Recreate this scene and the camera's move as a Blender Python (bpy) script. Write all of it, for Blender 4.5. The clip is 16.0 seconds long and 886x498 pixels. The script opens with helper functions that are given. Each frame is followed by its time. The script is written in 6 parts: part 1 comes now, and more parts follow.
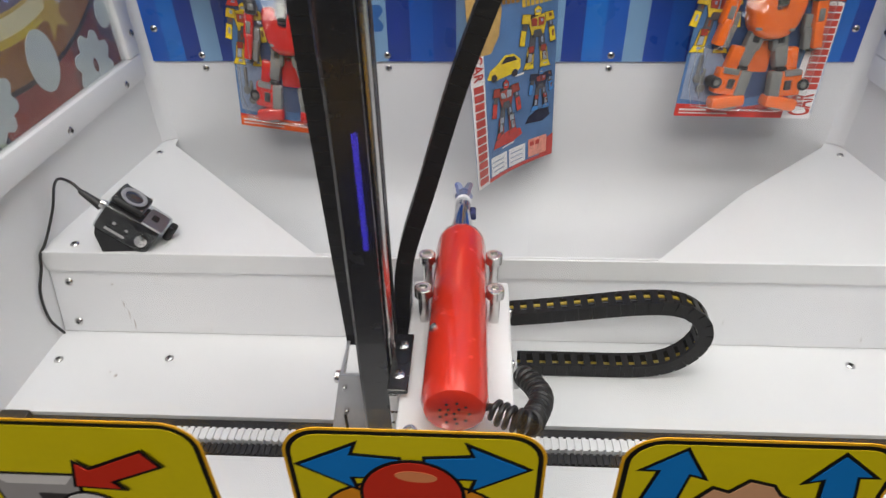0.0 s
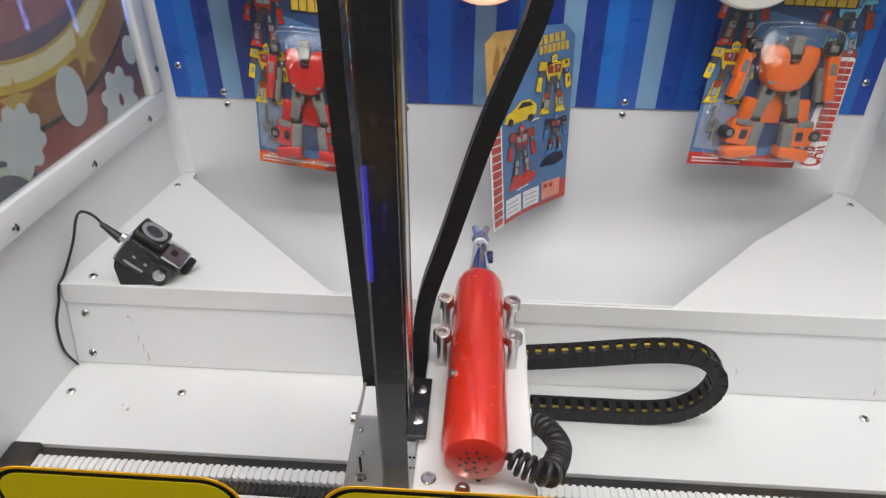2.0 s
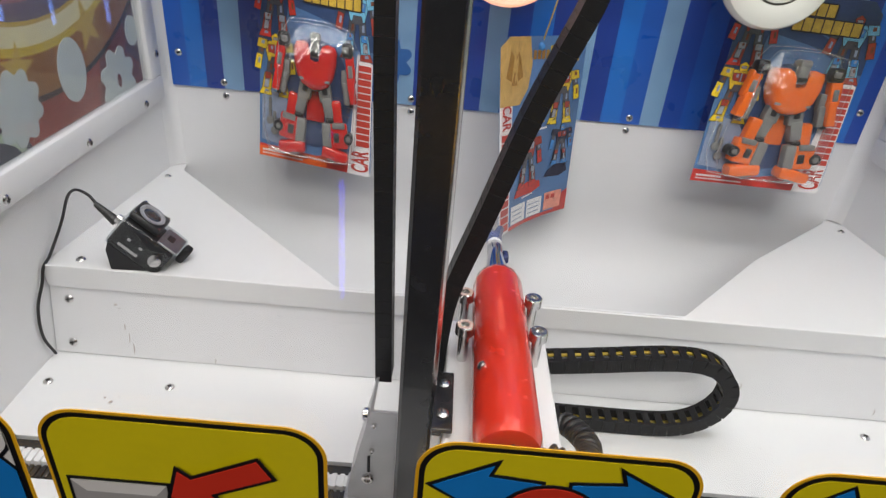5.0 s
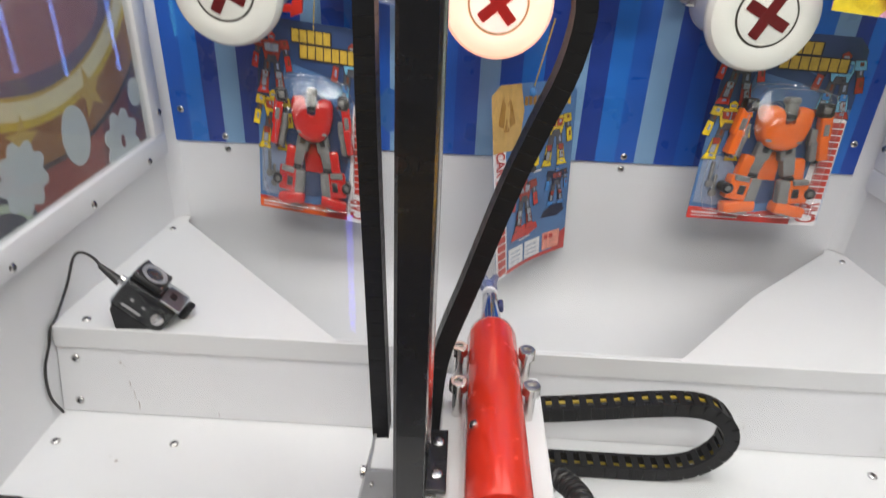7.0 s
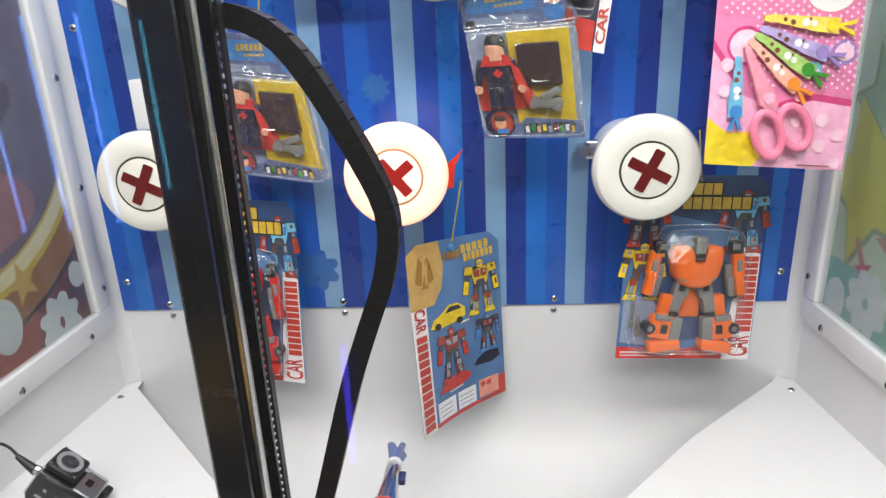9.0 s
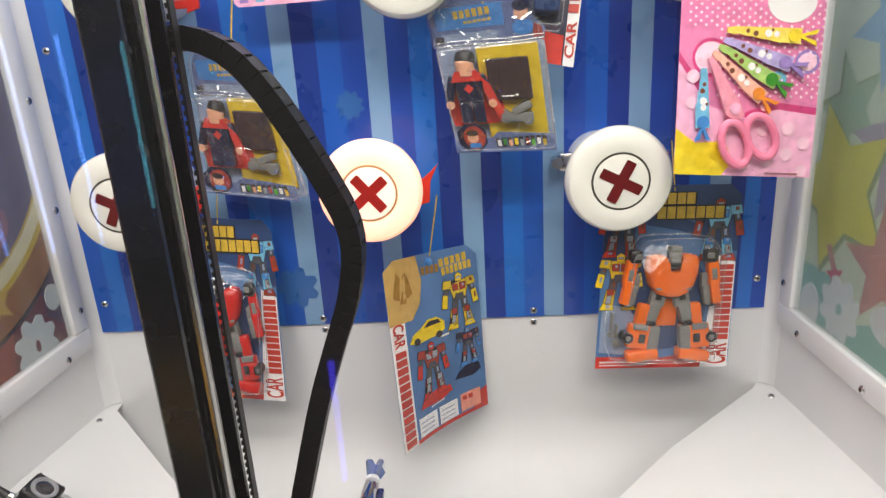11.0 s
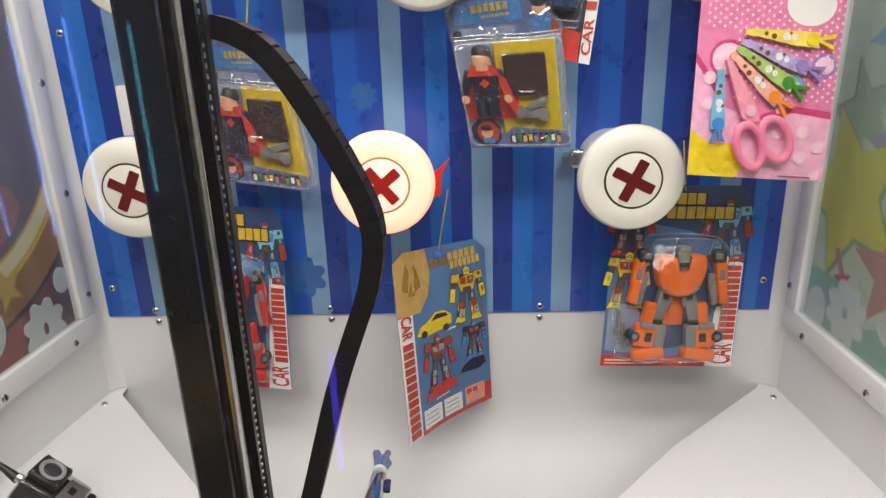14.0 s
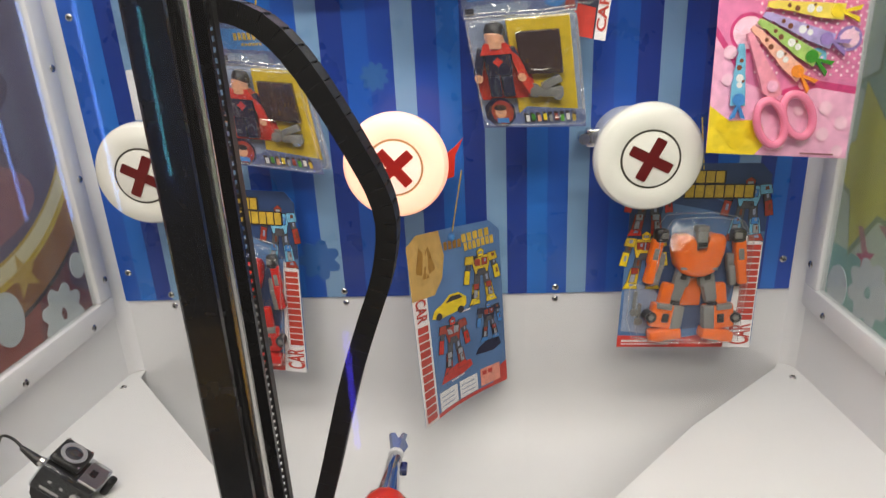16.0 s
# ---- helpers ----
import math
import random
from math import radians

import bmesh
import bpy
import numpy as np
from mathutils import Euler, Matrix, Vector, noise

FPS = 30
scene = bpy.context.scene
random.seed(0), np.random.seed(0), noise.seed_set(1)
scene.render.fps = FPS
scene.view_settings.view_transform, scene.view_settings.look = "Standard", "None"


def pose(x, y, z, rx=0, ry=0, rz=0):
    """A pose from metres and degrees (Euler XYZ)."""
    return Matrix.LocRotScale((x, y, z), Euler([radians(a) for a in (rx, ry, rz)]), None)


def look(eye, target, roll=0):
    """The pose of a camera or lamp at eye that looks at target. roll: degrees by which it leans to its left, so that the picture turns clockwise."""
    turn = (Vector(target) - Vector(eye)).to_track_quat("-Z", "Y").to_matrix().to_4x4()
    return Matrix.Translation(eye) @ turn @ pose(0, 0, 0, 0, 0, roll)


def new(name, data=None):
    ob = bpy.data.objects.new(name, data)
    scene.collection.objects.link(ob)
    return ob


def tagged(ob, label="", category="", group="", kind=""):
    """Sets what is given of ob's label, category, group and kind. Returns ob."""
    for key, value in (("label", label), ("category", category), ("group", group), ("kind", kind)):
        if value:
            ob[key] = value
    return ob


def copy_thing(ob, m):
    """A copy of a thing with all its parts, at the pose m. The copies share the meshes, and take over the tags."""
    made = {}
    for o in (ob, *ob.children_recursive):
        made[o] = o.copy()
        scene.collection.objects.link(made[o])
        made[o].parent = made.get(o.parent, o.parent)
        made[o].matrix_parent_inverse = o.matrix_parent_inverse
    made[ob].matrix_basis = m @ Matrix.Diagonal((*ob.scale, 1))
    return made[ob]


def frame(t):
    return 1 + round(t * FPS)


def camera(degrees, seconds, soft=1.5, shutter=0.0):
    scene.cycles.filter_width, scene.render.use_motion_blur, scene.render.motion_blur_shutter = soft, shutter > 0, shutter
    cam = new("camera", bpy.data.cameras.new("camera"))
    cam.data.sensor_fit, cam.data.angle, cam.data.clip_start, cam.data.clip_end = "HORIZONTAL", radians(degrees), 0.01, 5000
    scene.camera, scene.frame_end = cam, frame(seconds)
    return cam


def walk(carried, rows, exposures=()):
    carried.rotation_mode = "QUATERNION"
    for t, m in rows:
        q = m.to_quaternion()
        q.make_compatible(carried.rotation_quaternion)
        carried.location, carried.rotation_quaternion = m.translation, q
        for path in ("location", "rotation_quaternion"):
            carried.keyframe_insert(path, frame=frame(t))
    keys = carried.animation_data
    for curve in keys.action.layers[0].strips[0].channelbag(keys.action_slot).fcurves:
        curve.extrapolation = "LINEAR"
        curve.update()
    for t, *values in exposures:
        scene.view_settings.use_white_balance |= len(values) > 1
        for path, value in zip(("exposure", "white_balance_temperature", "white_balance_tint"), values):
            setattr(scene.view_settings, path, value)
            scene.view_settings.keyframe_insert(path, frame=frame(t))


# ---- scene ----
cam = camera(69.8, 16.0, soft=1.3, shutter=0.5)
PATH = [
    (0, (-0.0210, -0.7246, 0.4161), (-0.1178, 0.9002, -0.7460), -1.09),
    (0.5, (-0.0352, -0.7300, 0.4158), (-0.1303, 0.9118, -0.7226), 0.63),
    (1, (-0.036, -0.73, 0.423), (-0.134, 0.946, -0.660), 0.5),
    (1.5, (-0.039, -0.725, 0.426), (-0.132, 0.955, -0.6525), 0.9),
    (2, (-0.034, -0.724, 0.427), (-0.138, 0.955, -0.655), 0.3),
    (2.5, (-0.033, -0.738, 0.434), (-0.062, 1.001, -0.553), 1.1),
    (3, (-0.031, -0.73, 0.416), (-0.049, 1.019, -0.552), 3.3),
    (3.5, (-0.068, -0.7265, 0.3852), (0.037, 0.973, -0.6625), 7.3),
    (4, (-0.0798, -0.7307, 0.3873), (-0.0173, 0.9775, -0.6512), 6.86),
    (6.5, (-0.07, -0.722, 0.41), (-0.064, 1.028, -0.558), 4.3),
    (7, (-0.063, -0.723, 0.421), (-0.097, 1.042, -0.519), 2.6),
    (7.5, (-0.008, -0.723, 0.46), (-0.194, 1.146, -0.227), -2.2),
    (8, (0.035, -0.721, 0.479), (-0.122, 1.193, -0.081), -3.2),
    (8.5, (0.048, -0.713, 0.478), (-0.074, 1.186, -0.139), -2.8),
    (9, (0.048, -0.709, 0.476), (-0.079, 1.183, -0.16), -2.4),
    (11.5, (0.065, -0.71, 0.477), (-0.027, 1.198, -0.116), -3.6),
    (12, (0.064, -0.714, 0.468), (-0.013, 1.188, -0.145), -3.4),
    (12.5, (0.061, -0.711, 0.481), (-0.012, 1.187, -0.148), -3.6),
    (13, (0.06, -0.715, 0.471), (-0.027, 1.192, -0.126), -3.1),
    (13.5, (0.055, -0.717, 0.474), (-0.04, 1.189, -0.125), -2.6),
    (14, (0.051, -0.711, 0.48), (-0.042, 1.187, -0.143), -1.8),
    (14.5, (0.053, -0.708, 0.483), (-0.055, 1.185, -0.154), -1.9),
    (15, (0.058, -0.707, 0.484), (-0.078, 1.183, -0.158), -2.9),
    (15.5, (0.055, -0.708, 0.478), (-0.081, 1.186, -0.152), -2.6),
    (16, (0.05, -0.705, 0.481), (-0.086, 1.17, -0.202), -2.8),
]
walk(cam, [(t, look(eye, target, roll)) for t, eye, target, roll in PATH],
     [(0, 0.0, 6500, 10), (4, 0.02, 6500, 10), (6.5, 0.03, 6500, 10), (7, 0.05, 6500, 10), (7.5, 0.2, 6500, 10), (8, 0.28, 6500, 8), (9, 0.3, 6500, 9), (11.5, 0.11, 7000, 11), (12.5, 0.02, 7050, 11), (16, -0.06, 7050, 10)])
LAMP_TOP, LAMP_FRONT, LAMP_FILL = 3.15, 3.3, 40.0

# ---- light ----
world = bpy.data.worlds.new("arcade_hall")
world.use_nodes = True
world.node_tree.nodes["Background"].inputs[0].default_value = (0.55, 0.62, 0.85, 1)
world.node_tree.nodes["Background"].inputs[1].default_value = 0.10
scene.world = world


def area_lamp(name, m, sx, sy, watts, colour):
    d = bpy.data.lights.new(name, "AREA")
    d.shape, d.size, d.size_y, d.energy, d.color = "RECTANGLE", sx, sy, watts, colour
    ob = new(name, d)
    ob.matrix_world = m
    return ob


# assumed LED battens under the cabinet's top, a wide one and one along its front edge; and an unseen fill lamp added in
# the hall to brighten the stickers
area_lamp("led_batten_top", pose(0, -0.30, 0.895), 0.80, 0.50, LAMP_TOP, (1.0, 0.962, 0.930))
area_lamp("led_batten_front", look((0, -0.585, 0.86), (0, -0.02, 0.18)), 0.80, 0.04, LAMP_FRONT, (1.0, 0.962, 0.930))
area_lamp("hall_fill_light", look((0, -1.9, 1.90), (0, -0.6, 0.2)), 1.6, 0.8, LAMP_FILL, (1.0, 0.95, 0.9))


# ---- materials ----
def mat(name, colour, rough=0.5, metal=0.0, var=0.06, scale=40.0, bump=0.0, fine=400.0, coat=0.0, emit=None, strength=0.0,
        transmission=0.0, alpha=1.0, speck=0.0, sub=0.0):
    m = bpy.data.materials.new(name)
    m.use_nodes = True
    nt = m.node_tree
    b = nt.nodes["Principled BSDF"]
    b.inputs["Roughness"].default_value = rough
    b.inputs["Metallic"].default_value = metal
    b.inputs["Coat Weight"].default_value = coat
    b.inputs["Transmission Weight"].default_value = transmission
    b.inputs["Alpha"].default_value = alpha
    tc = nt.nodes.new("ShaderNodeTexCoord")
    n1 = nt.nodes.new("ShaderNodeTexNoise")
    n1.inputs["Scale"].default_value, n1.inputs["Detail"].default_value = scale, 4
    n2 = nt.nodes.new("ShaderNodeTexNoise")
    n2.inputs["Scale"].default_value, n2.inputs["Detail"].default_value = fine, 3
    nt.links.new(tc.outputs["Object"], n1.inputs["Vector"])
    nt.links.new(tc.outputs["Object"], n2.inputs["Vector"])
    add = nt.nodes.new("ShaderNodeMath")
    add.operation = "MULTIPLY_ADD"
    nt.links.new(n2.outputs["Fac"], add.inputs[0])
    add.inputs[1].default_value = 0.35
    nt.links.new(n1.outputs["Fac"], add.inputs[2])
    ramp = nt.nodes.new("ShaderNodeMapRange")
    ramp.inputs["From Min"].default_value, ramp.inputs["From Max"].default_value = 0.35, 1.0
    ramp.inputs["To Min"].default_value, ramp.inputs["To Max"].default_value = 1 - var, 1 + var
    nt.links.new(add.outputs[0], ramp.inputs["Value"])
    mul = nt.nodes.new("ShaderNodeMix")
    mul.data_type, mul.blend_type = "RGBA", "MULTIPLY"
    mul.inputs[0].default_value = 1.0
    mul.inputs[6].default_value = (*colour, 1)
    nt.links.new(ramp.outputs[0], mul.inputs[7])
    nt.links.new(mul.outputs[2], b.inputs["Base Color"])
    rr = nt.nodes.new("ShaderNodeMapRange")
    rr.inputs["To Min"].default_value, rr.inputs["To Max"].default_value = max(0.02, rough - 0.08), min(1, rough + 0.1)
    nt.links.new(n1.outputs["Fac"], rr.inputs["Value"])
    nt.links.new(rr.outputs[0], b.inputs["Roughness"])
    if bump:
        bp = nt.nodes.new("ShaderNodeBump")
        bp.inputs["Strength"].default_value, bp.inputs["Distance"].default_value = bump, 0.001
        nt.links.new(n2.outputs["Fac"], bp.inputs["Height"])
        nt.links.new(bp.outputs[0], b.inputs["Normal"])
    if emit:
        b.inputs["Emission Color"].default_value = (*emit, 1)
        b.inputs["Emission Strength"].default_value = strength
    return m


def srgb(r, g, b):
    return tuple((c / 255 / 12.92) if c / 255 <= 0.04045 else ((c / 255 + 0.055) / 1.055) ** 2.4 for c in (r, g, b))


def clear(name, gloss, tint=(1, 1, 1), rough=0.03, veil=0.0, crinkle=0.0):
    """A thin clear sheet: it lets light straight through and mirrors a little, with some milky veil where it is film or
    hazed glass.
    """
    m = bpy.data.materials.new(name)
    m.use_nodes = True
    nt = m.node_tree
    nt.nodes.remove(nt.nodes["Principled BSDF"])
    out = nt.nodes["Material Output"]
    tr = nt.nodes.new("ShaderNodeBsdfTransparent")
    tr.inputs[0].default_value = (*tint, 1)
    gl = nt.nodes.new("ShaderNodeBsdfGlossy")
    gl.inputs["Roughness"].default_value = rough
    mx = nt.nodes.new("ShaderNodeMixShader")
    mx.inputs[0].default_value = gloss
    if crinkle:
        tc = nt.nodes.new("ShaderNodeTexCoord")
        nz = nt.nodes.new("ShaderNodeTexNoise")
        nz.inputs["Scale"].default_value, nz.inputs["Detail"].default_value, nz.inputs["Distortion"].default_value = 30, 2, 1.0
        bp = nt.nodes.new("ShaderNodeBump")
        bp.inputs["Strength"].default_value, bp.inputs["Distance"].default_value = crinkle, 0.01
        nt.links.new(tc.outputs["Object"], nz.inputs["Vector"])
        nt.links.new(nz.outputs["Fac"], bp.inputs["Height"])
        nt.links.new(bp.outputs[0], gl.inputs["Normal"])
    nt.links.new(tr.outputs[0], mx.inputs[1])
    nt.links.new(gl.outputs[0], mx.inputs[2])
    if veil:
        df = nt.nodes.new("ShaderNodeBsdfDiffuse")
        m2 = nt.nodes.new("ShaderNodeMixShader")
        m2.inputs[0].default_value = veil
        nt.links.new(mx.outputs[0], m2.inputs[1])
        nt.links.new(df.outputs[0], m2.inputs[2])
        nt.links.new(m2.outputs[0], out.inputs[0])
    else:
        nt.links.new(mx.outputs[0], out.inputs[0])
    return m


WHITE = mat("white_powder_coat", (0.78, 0.78, 0.80), 0.42, var=0.03, scale=9, bump=0.12, fine=1500)
FLOORW = mat("white_floor_laminate", (0.80, 0.80, 0.81), 0.35, var=0.04, scale=14, bump=0.05, fine=900)

def drips(m):
    """Thin brownish drip marks and smudges with a shape of their own."""
    nt = m.node_tree
    b = nt.nodes["Principled BSDF"]
    src = b.inputs["Base Color"].links[0].from_socket
    tc = nt.nodes.new("ShaderNodeTexCoord")
    mp = nt.nodes.new("ShaderNodeMapping")
    mp.inputs["Scale"].default_value = (60, 60, 7)
    nz = nt.nodes.new("ShaderNodeTexNoise")
    nz.inputs["Scale"].default_value, nz.inputs["Detail"].default_value = 1.0, 5
    rp = nt.nodes.new("ShaderNodeValToRGB")
    rp.color_ramp.elements[0].position, rp.color_ramp.elements[1].position = 0.63, 0.76
    mx = nt.nodes.new("ShaderNodeMix")
    mx.data_type = "RGBA"
    mx.inputs[7].default_value = (0.42, 0.36, 0.32, 1)
    nt.links.new(tc.outputs["Object"], mp.inputs["Vector"])
    nt.links.new(mp.outputs[0], nz.inputs["Vector"])
    nt.links.new(nz.outputs["Fac"], rp.inputs[0])
    sc = nt.nodes.new("ShaderNodeMath")
    sc.operation = "MULTIPLY"
    sc.inputs[1].default_value = 0.30
    nt.links.new(rp.outputs[0], sc.inputs[0])
    nt.links.new(sc.outputs[0], mx.inputs[0])
    nt.links.new(src, mx.inputs[6])
    nt.links.new(mx.outputs[2], b.inputs["Base Color"])
    return m


DRIP = drips(mat("white_coat_with_drips", (0.78, 0.78, 0.80), 0.42, var=0.03, scale=9, bump=0.12, fine=1500))
FRAMEW = mat("white_plastic_trim", (0.80, 0.80, 0.82), 0.35, var=0.02, scale=30)
BOXW = mat("white_painted_steel", (0.82, 0.82, 0.83), 0.33, var=0.02, scale=30, bump=0.05, fine=1800)
BLACK = mat("black_anodised", (0.008, 0.008, 0.009), 0.24, 0.0, var=0.2, scale=60, coat=0.25)
CHAINB = mat("black_chain_plastic", (0.008, 0.0078, 0.008), 0.40, var=0.25, scale=120, bump=0.2, fine=1500)
CHAINB.node_tree.nodes["Principled BSDF"].inputs["Specular IOR Level"].default_value = 0.28
RUBBER = mat("black_rubber", (0.015, 0.014, 0.014), 0.38, var=0.2, scale=150)
STEEL = mat("bright_steel", (0.62, 0.61, 0.60), 0.22, 1.0, var=0.12, scale=120, bump=0.05, fine=1600)
CHROME = mat("chrome", (0.75, 0.76, 0.80), 0.08, 1.0, var=0.05, scale=90)
GALV = mat("brushed_aluminium", (0.55, 0.55, 0.56), 0.34, 1.0, var=0.12, scale=70, bump=0.1, fine=900)
RED = mat("red_anodised", srgb(228, 50, 24), 0.24, 0.2, var=0.08, scale=50, coat=0.5)
CAMBLACK = mat("camera_black", (0.006, 0.006, 0.007), 0.42, var=0.2, scale=200, bump=0.1, fine=1500)
HOLE = mat("dark_hole", (0.006, 0.006, 0.006), 0.8)
BLUES = {
    "a": mat("print_royal_blue", srgb(27, 72, 168), 0.28, var=0.10, scale=22, coat=0.3),
    "b": mat("print_bright_blue", srgb(29, 110, 202), 0.28, var=0.08, scale=22, coat=0.3),
    "c": mat("print_navy_blue", srgb(27, 59, 146), 0.28, var=0.10, scale=22, coat=0.3),
    "l": mat("print_grey_blue", srgb(127, 166, 204), 0.28, var=0.05, scale=22, coat=0.3),
    "m": mat("print_mid_blue", srgb(27, 89, 185), 0.28, var=0.08, scale=22, coat=0.3),
    "g": mat("print_gear_blue", srgb(50, 104, 172), 0.28, var=0.06, scale=22, coat=0.3),
}
# the diffuse veil stands in for haze from reflections on the glass
GLASS = clear("cabinet_glass", 0.040, (0.97, 0.985, 0.98), 0.01, 0.010)
BLISTER = clear("clear_blister", 0.06, (0.97, 0.975, 0.98), 0.05, 0.012, 0.30)
BLISTERB = clear("crinkled_box_film", 0.15, (0.95, 0.96, 0.97), 0.06, 0.015, 0.9)
RIM = clear("formed_rim", 0.25, (0.97, 0.98, 0.98), 0.12, 0.12, 0.9)
# veil and grey tint put reflection haze over the window prints
PANE = clear("veiled_pane", 0.05, (0.90, 0.92, 0.92), 0.04, 0.035)
CASE = clear("clear_camera_case", 0.06, (0.80, 0.82, 0.83), 0.05)


def ink(name, r, g, b, rough=0.35, var=0.05, **k):
    return mat(name, srgb(r, g, b), rough, var=var, scale=60, **k)


# ---- mesh helpers ----
BASE = {}


def thing(name, base, label, category, group="", kind="", m=None):
    """An Empty at the thing's base. Parts are given in world metres unless m sets a frame of its own."""
    ob = new(name)
    ob.empty_display_size = 0.02
    ob.matrix_world = m if m is not None else pose(*base)
    BASE[ob.name] = None if m is not None else Vector(base)
    return tagged(ob, label, category, group, kind)


def part(name, bm, material, parent, label="", smooth=35):
    root = parent
    while root.parent:
        root = root.parent
    base = BASE.get(root.name)
    if base is not None:
        bmesh.ops.translate(bm, verts=bm.verts, vec=-base)
    ob = mesh_object(name, bm, material, smooth)
    ob.parent = parent
    if label:
        ob["label"] = label
    return ob


def mesh_object(name, bm, material, smooth=35):
    me = bpy.data.meshes.new(name)
    bmesh.ops.recalc_face_normals(bm, faces=bm.faces)
    for f in bm.faces:
        f.smooth = smooth > 0
    if smooth:
        for e in bm.edges:
            if len(e.link_faces) == 2 and e.calc_face_angle(0) > radians(smooth):
                e.smooth = False
    bm.to_mesh(me)
    bm.free()
    for mm in material if isinstance(material, (list, tuple)) else [material]:
        me.materials.append(mm)
    return new(name, me)


def solid(name, bm, material, label, category, group="", kind="", smooth=35):
    return tagged(mesh_object(name, bm, material, smooth), label, category, group, kind)


def B():
    return bmesh.new()


def box(bm, x0, x1, y0, y1, z0, z1, bevel=0.0, seg=2, mi=0, m=None):
    r = bmesh.ops.create_cube(bm, size=1.0)
    vs = r["verts"]
    for v in vs:
        v.co = Vector(((x0 + x1) / 2 + v.co.x * (x1 - x0), (y0 + y1) / 2 + v.co.y * (y1 - y0), (z0 + z1) / 2 + v.co.z * (z1 - z0)))
    fs = {f for v in vs for f in v.link_faces}
    for f in fs:
        f.material_index = mi
    if bevel:
        es = list({e for v in vs for e in v.link_edges})
        out = bmesh.ops.bevel(bm, geom=es, offset=bevel, segments=seg, affect="EDGES", profile=0.5, clamp_overlap=True)
        for f in out["faces"]:
            f.material_index = mi
        vs = list({v for f in out["faces"] for v in f.verts} | {v for v in vs if v.is_valid})
    if m is not None:
        bmesh.ops.transform(bm, matrix=m, verts=[v for v in vs if v.is_valid])
    return bm


def cyl(bm, p0, p1, r0, r1=None, seg=24, mi=0, caps=True):
    p0, p1 = Vector(p0), Vector(p1)
    d = p1 - p0
    q = Vector((0, 0, 1)).rotation_difference(d.normalized()).to_matrix().to_4x4()
    out = bmesh.ops.create_cone(bm, cap_ends=caps, cap_tris=False, segments=seg, radius1=r0, radius2=r0 if r1 is None else r1,
                                depth=d.length, matrix=Matrix.Translation((p0 + p1) / 2) @ q)
    for f in {f for v in out["verts"] for f in v.link_faces}:
        f.material_index = mi
    return bm


def lathe(bm, centre, axis, profile, seg=40, mi=0):
    """profile: (distance along axis, radius)."""
    axis = Vector(axis).normalized()
    q = Vector((0, 0, 1)).rotation_difference(axis).to_matrix()
    rings = []
    for h, r in profile:
        rings.append([bm.verts.new(Vector(centre) + q @ Vector((max(r, 1e-5) * math.cos(a), max(r, 1e-5) * math.sin(a), h)))
                      for a in (2 * math.pi * i / seg for i in range(seg))])
    for a, b in zip(rings, rings[1:]):
        for i in range(seg):
            f = bm.faces.new((a[i], a[(i + 1) % seg], b[(i + 1) % seg], b[i]))
            f.material_index = mi
    for ring, r in ((rings[0], profile[0][1]), (rings[-1], profile[-1][1])):
        if r > 1e-4:
            bm.faces.new(ring).material_index = mi
    return bm


def prism(bm, pts, y0, y1, mi=0):
    """A flat outline in x, z, thick from y0 (front) to y1."""
    a = [bm.verts.new((x, y0, z)) for x, z in pts]
    b = [bm.verts.new((x, y1, z)) for x, z in pts]
    bm.faces.new(a).material_index = mi
    bm.faces.new(b[::-1]).material_index = mi
    for i in range(len(pts)):
        j = (i + 1) % len(pts)
        bm.faces.new((a[i], b[i], b[j], a[j])).material_index = mi
    return bm


def rect(x0, z0, x1, z1, r=0.0, n=6):
    if not r:
        return [(x0, z0), (x1, z0), (x1, z1), (x0, z1)]
    pts = []
    for cx, cz, a0 in ((x1 - r, z0 + r, -90), (x1 - r, z1 - r, 0), (x0 + r, z1 - r, 90), (x0 + r, z0 + r, 180)):
        for i in range(n + 1):
            a = radians(a0 + 90 * i / n)
            pts.append((cx + r * math.cos(a), cz + r * math.sin(a)))
    return pts


def disc(cx, cz, rx, rz=None, n=28, turn=0):
    rz = rx if rz is None else rz
    t = radians(turn)
    out = []
    for i in range(n):
        a = 2 * math.pi * i / n
        x, z = rx * math.cos(a), rz * math.sin(a)
        out.append((cx + x * math.cos(t) - z * math.sin(t), cz + x * math.sin(t) + z * math.cos(t)))
    return out


def star(cx, cz, r, turn=0, inner=0.42, n=5):
    return [(cx + (r if i % 2 == 0 else r * inner) * math.cos(radians(90 + turn + i * 180 / n)),
             cz + (r if i % 2 == 0 else r * inner) * math.sin(radians(90 + turn + i * 180 / n))) for i in range(2 * n)]


def gear(cx, cz, r, teeth=8, depth=0.16):
    n = teeth * 6
    return [(cx + r * (1 - depth * (0.5 + 0.5 * math.cos(i * 2 * math.pi / 6)) ** 2) * math.cos(2 * math.pi * i / n),
             cz + r * (1 - depth * (0.5 + 0.5 * math.cos(i * 2 * math.pi / 6)) ** 2) * math.sin(2 * math.pi * i / n)) for i in range(n)]


def moved(pts, x=0, z=0, turn=0, s=1.0):
    t = radians(turn)
    return [(x + s * (a * math.cos(t) - b * math.sin(t)), z + s * (a * math.sin(t) + b * math.cos(t))) for a, b in pts]


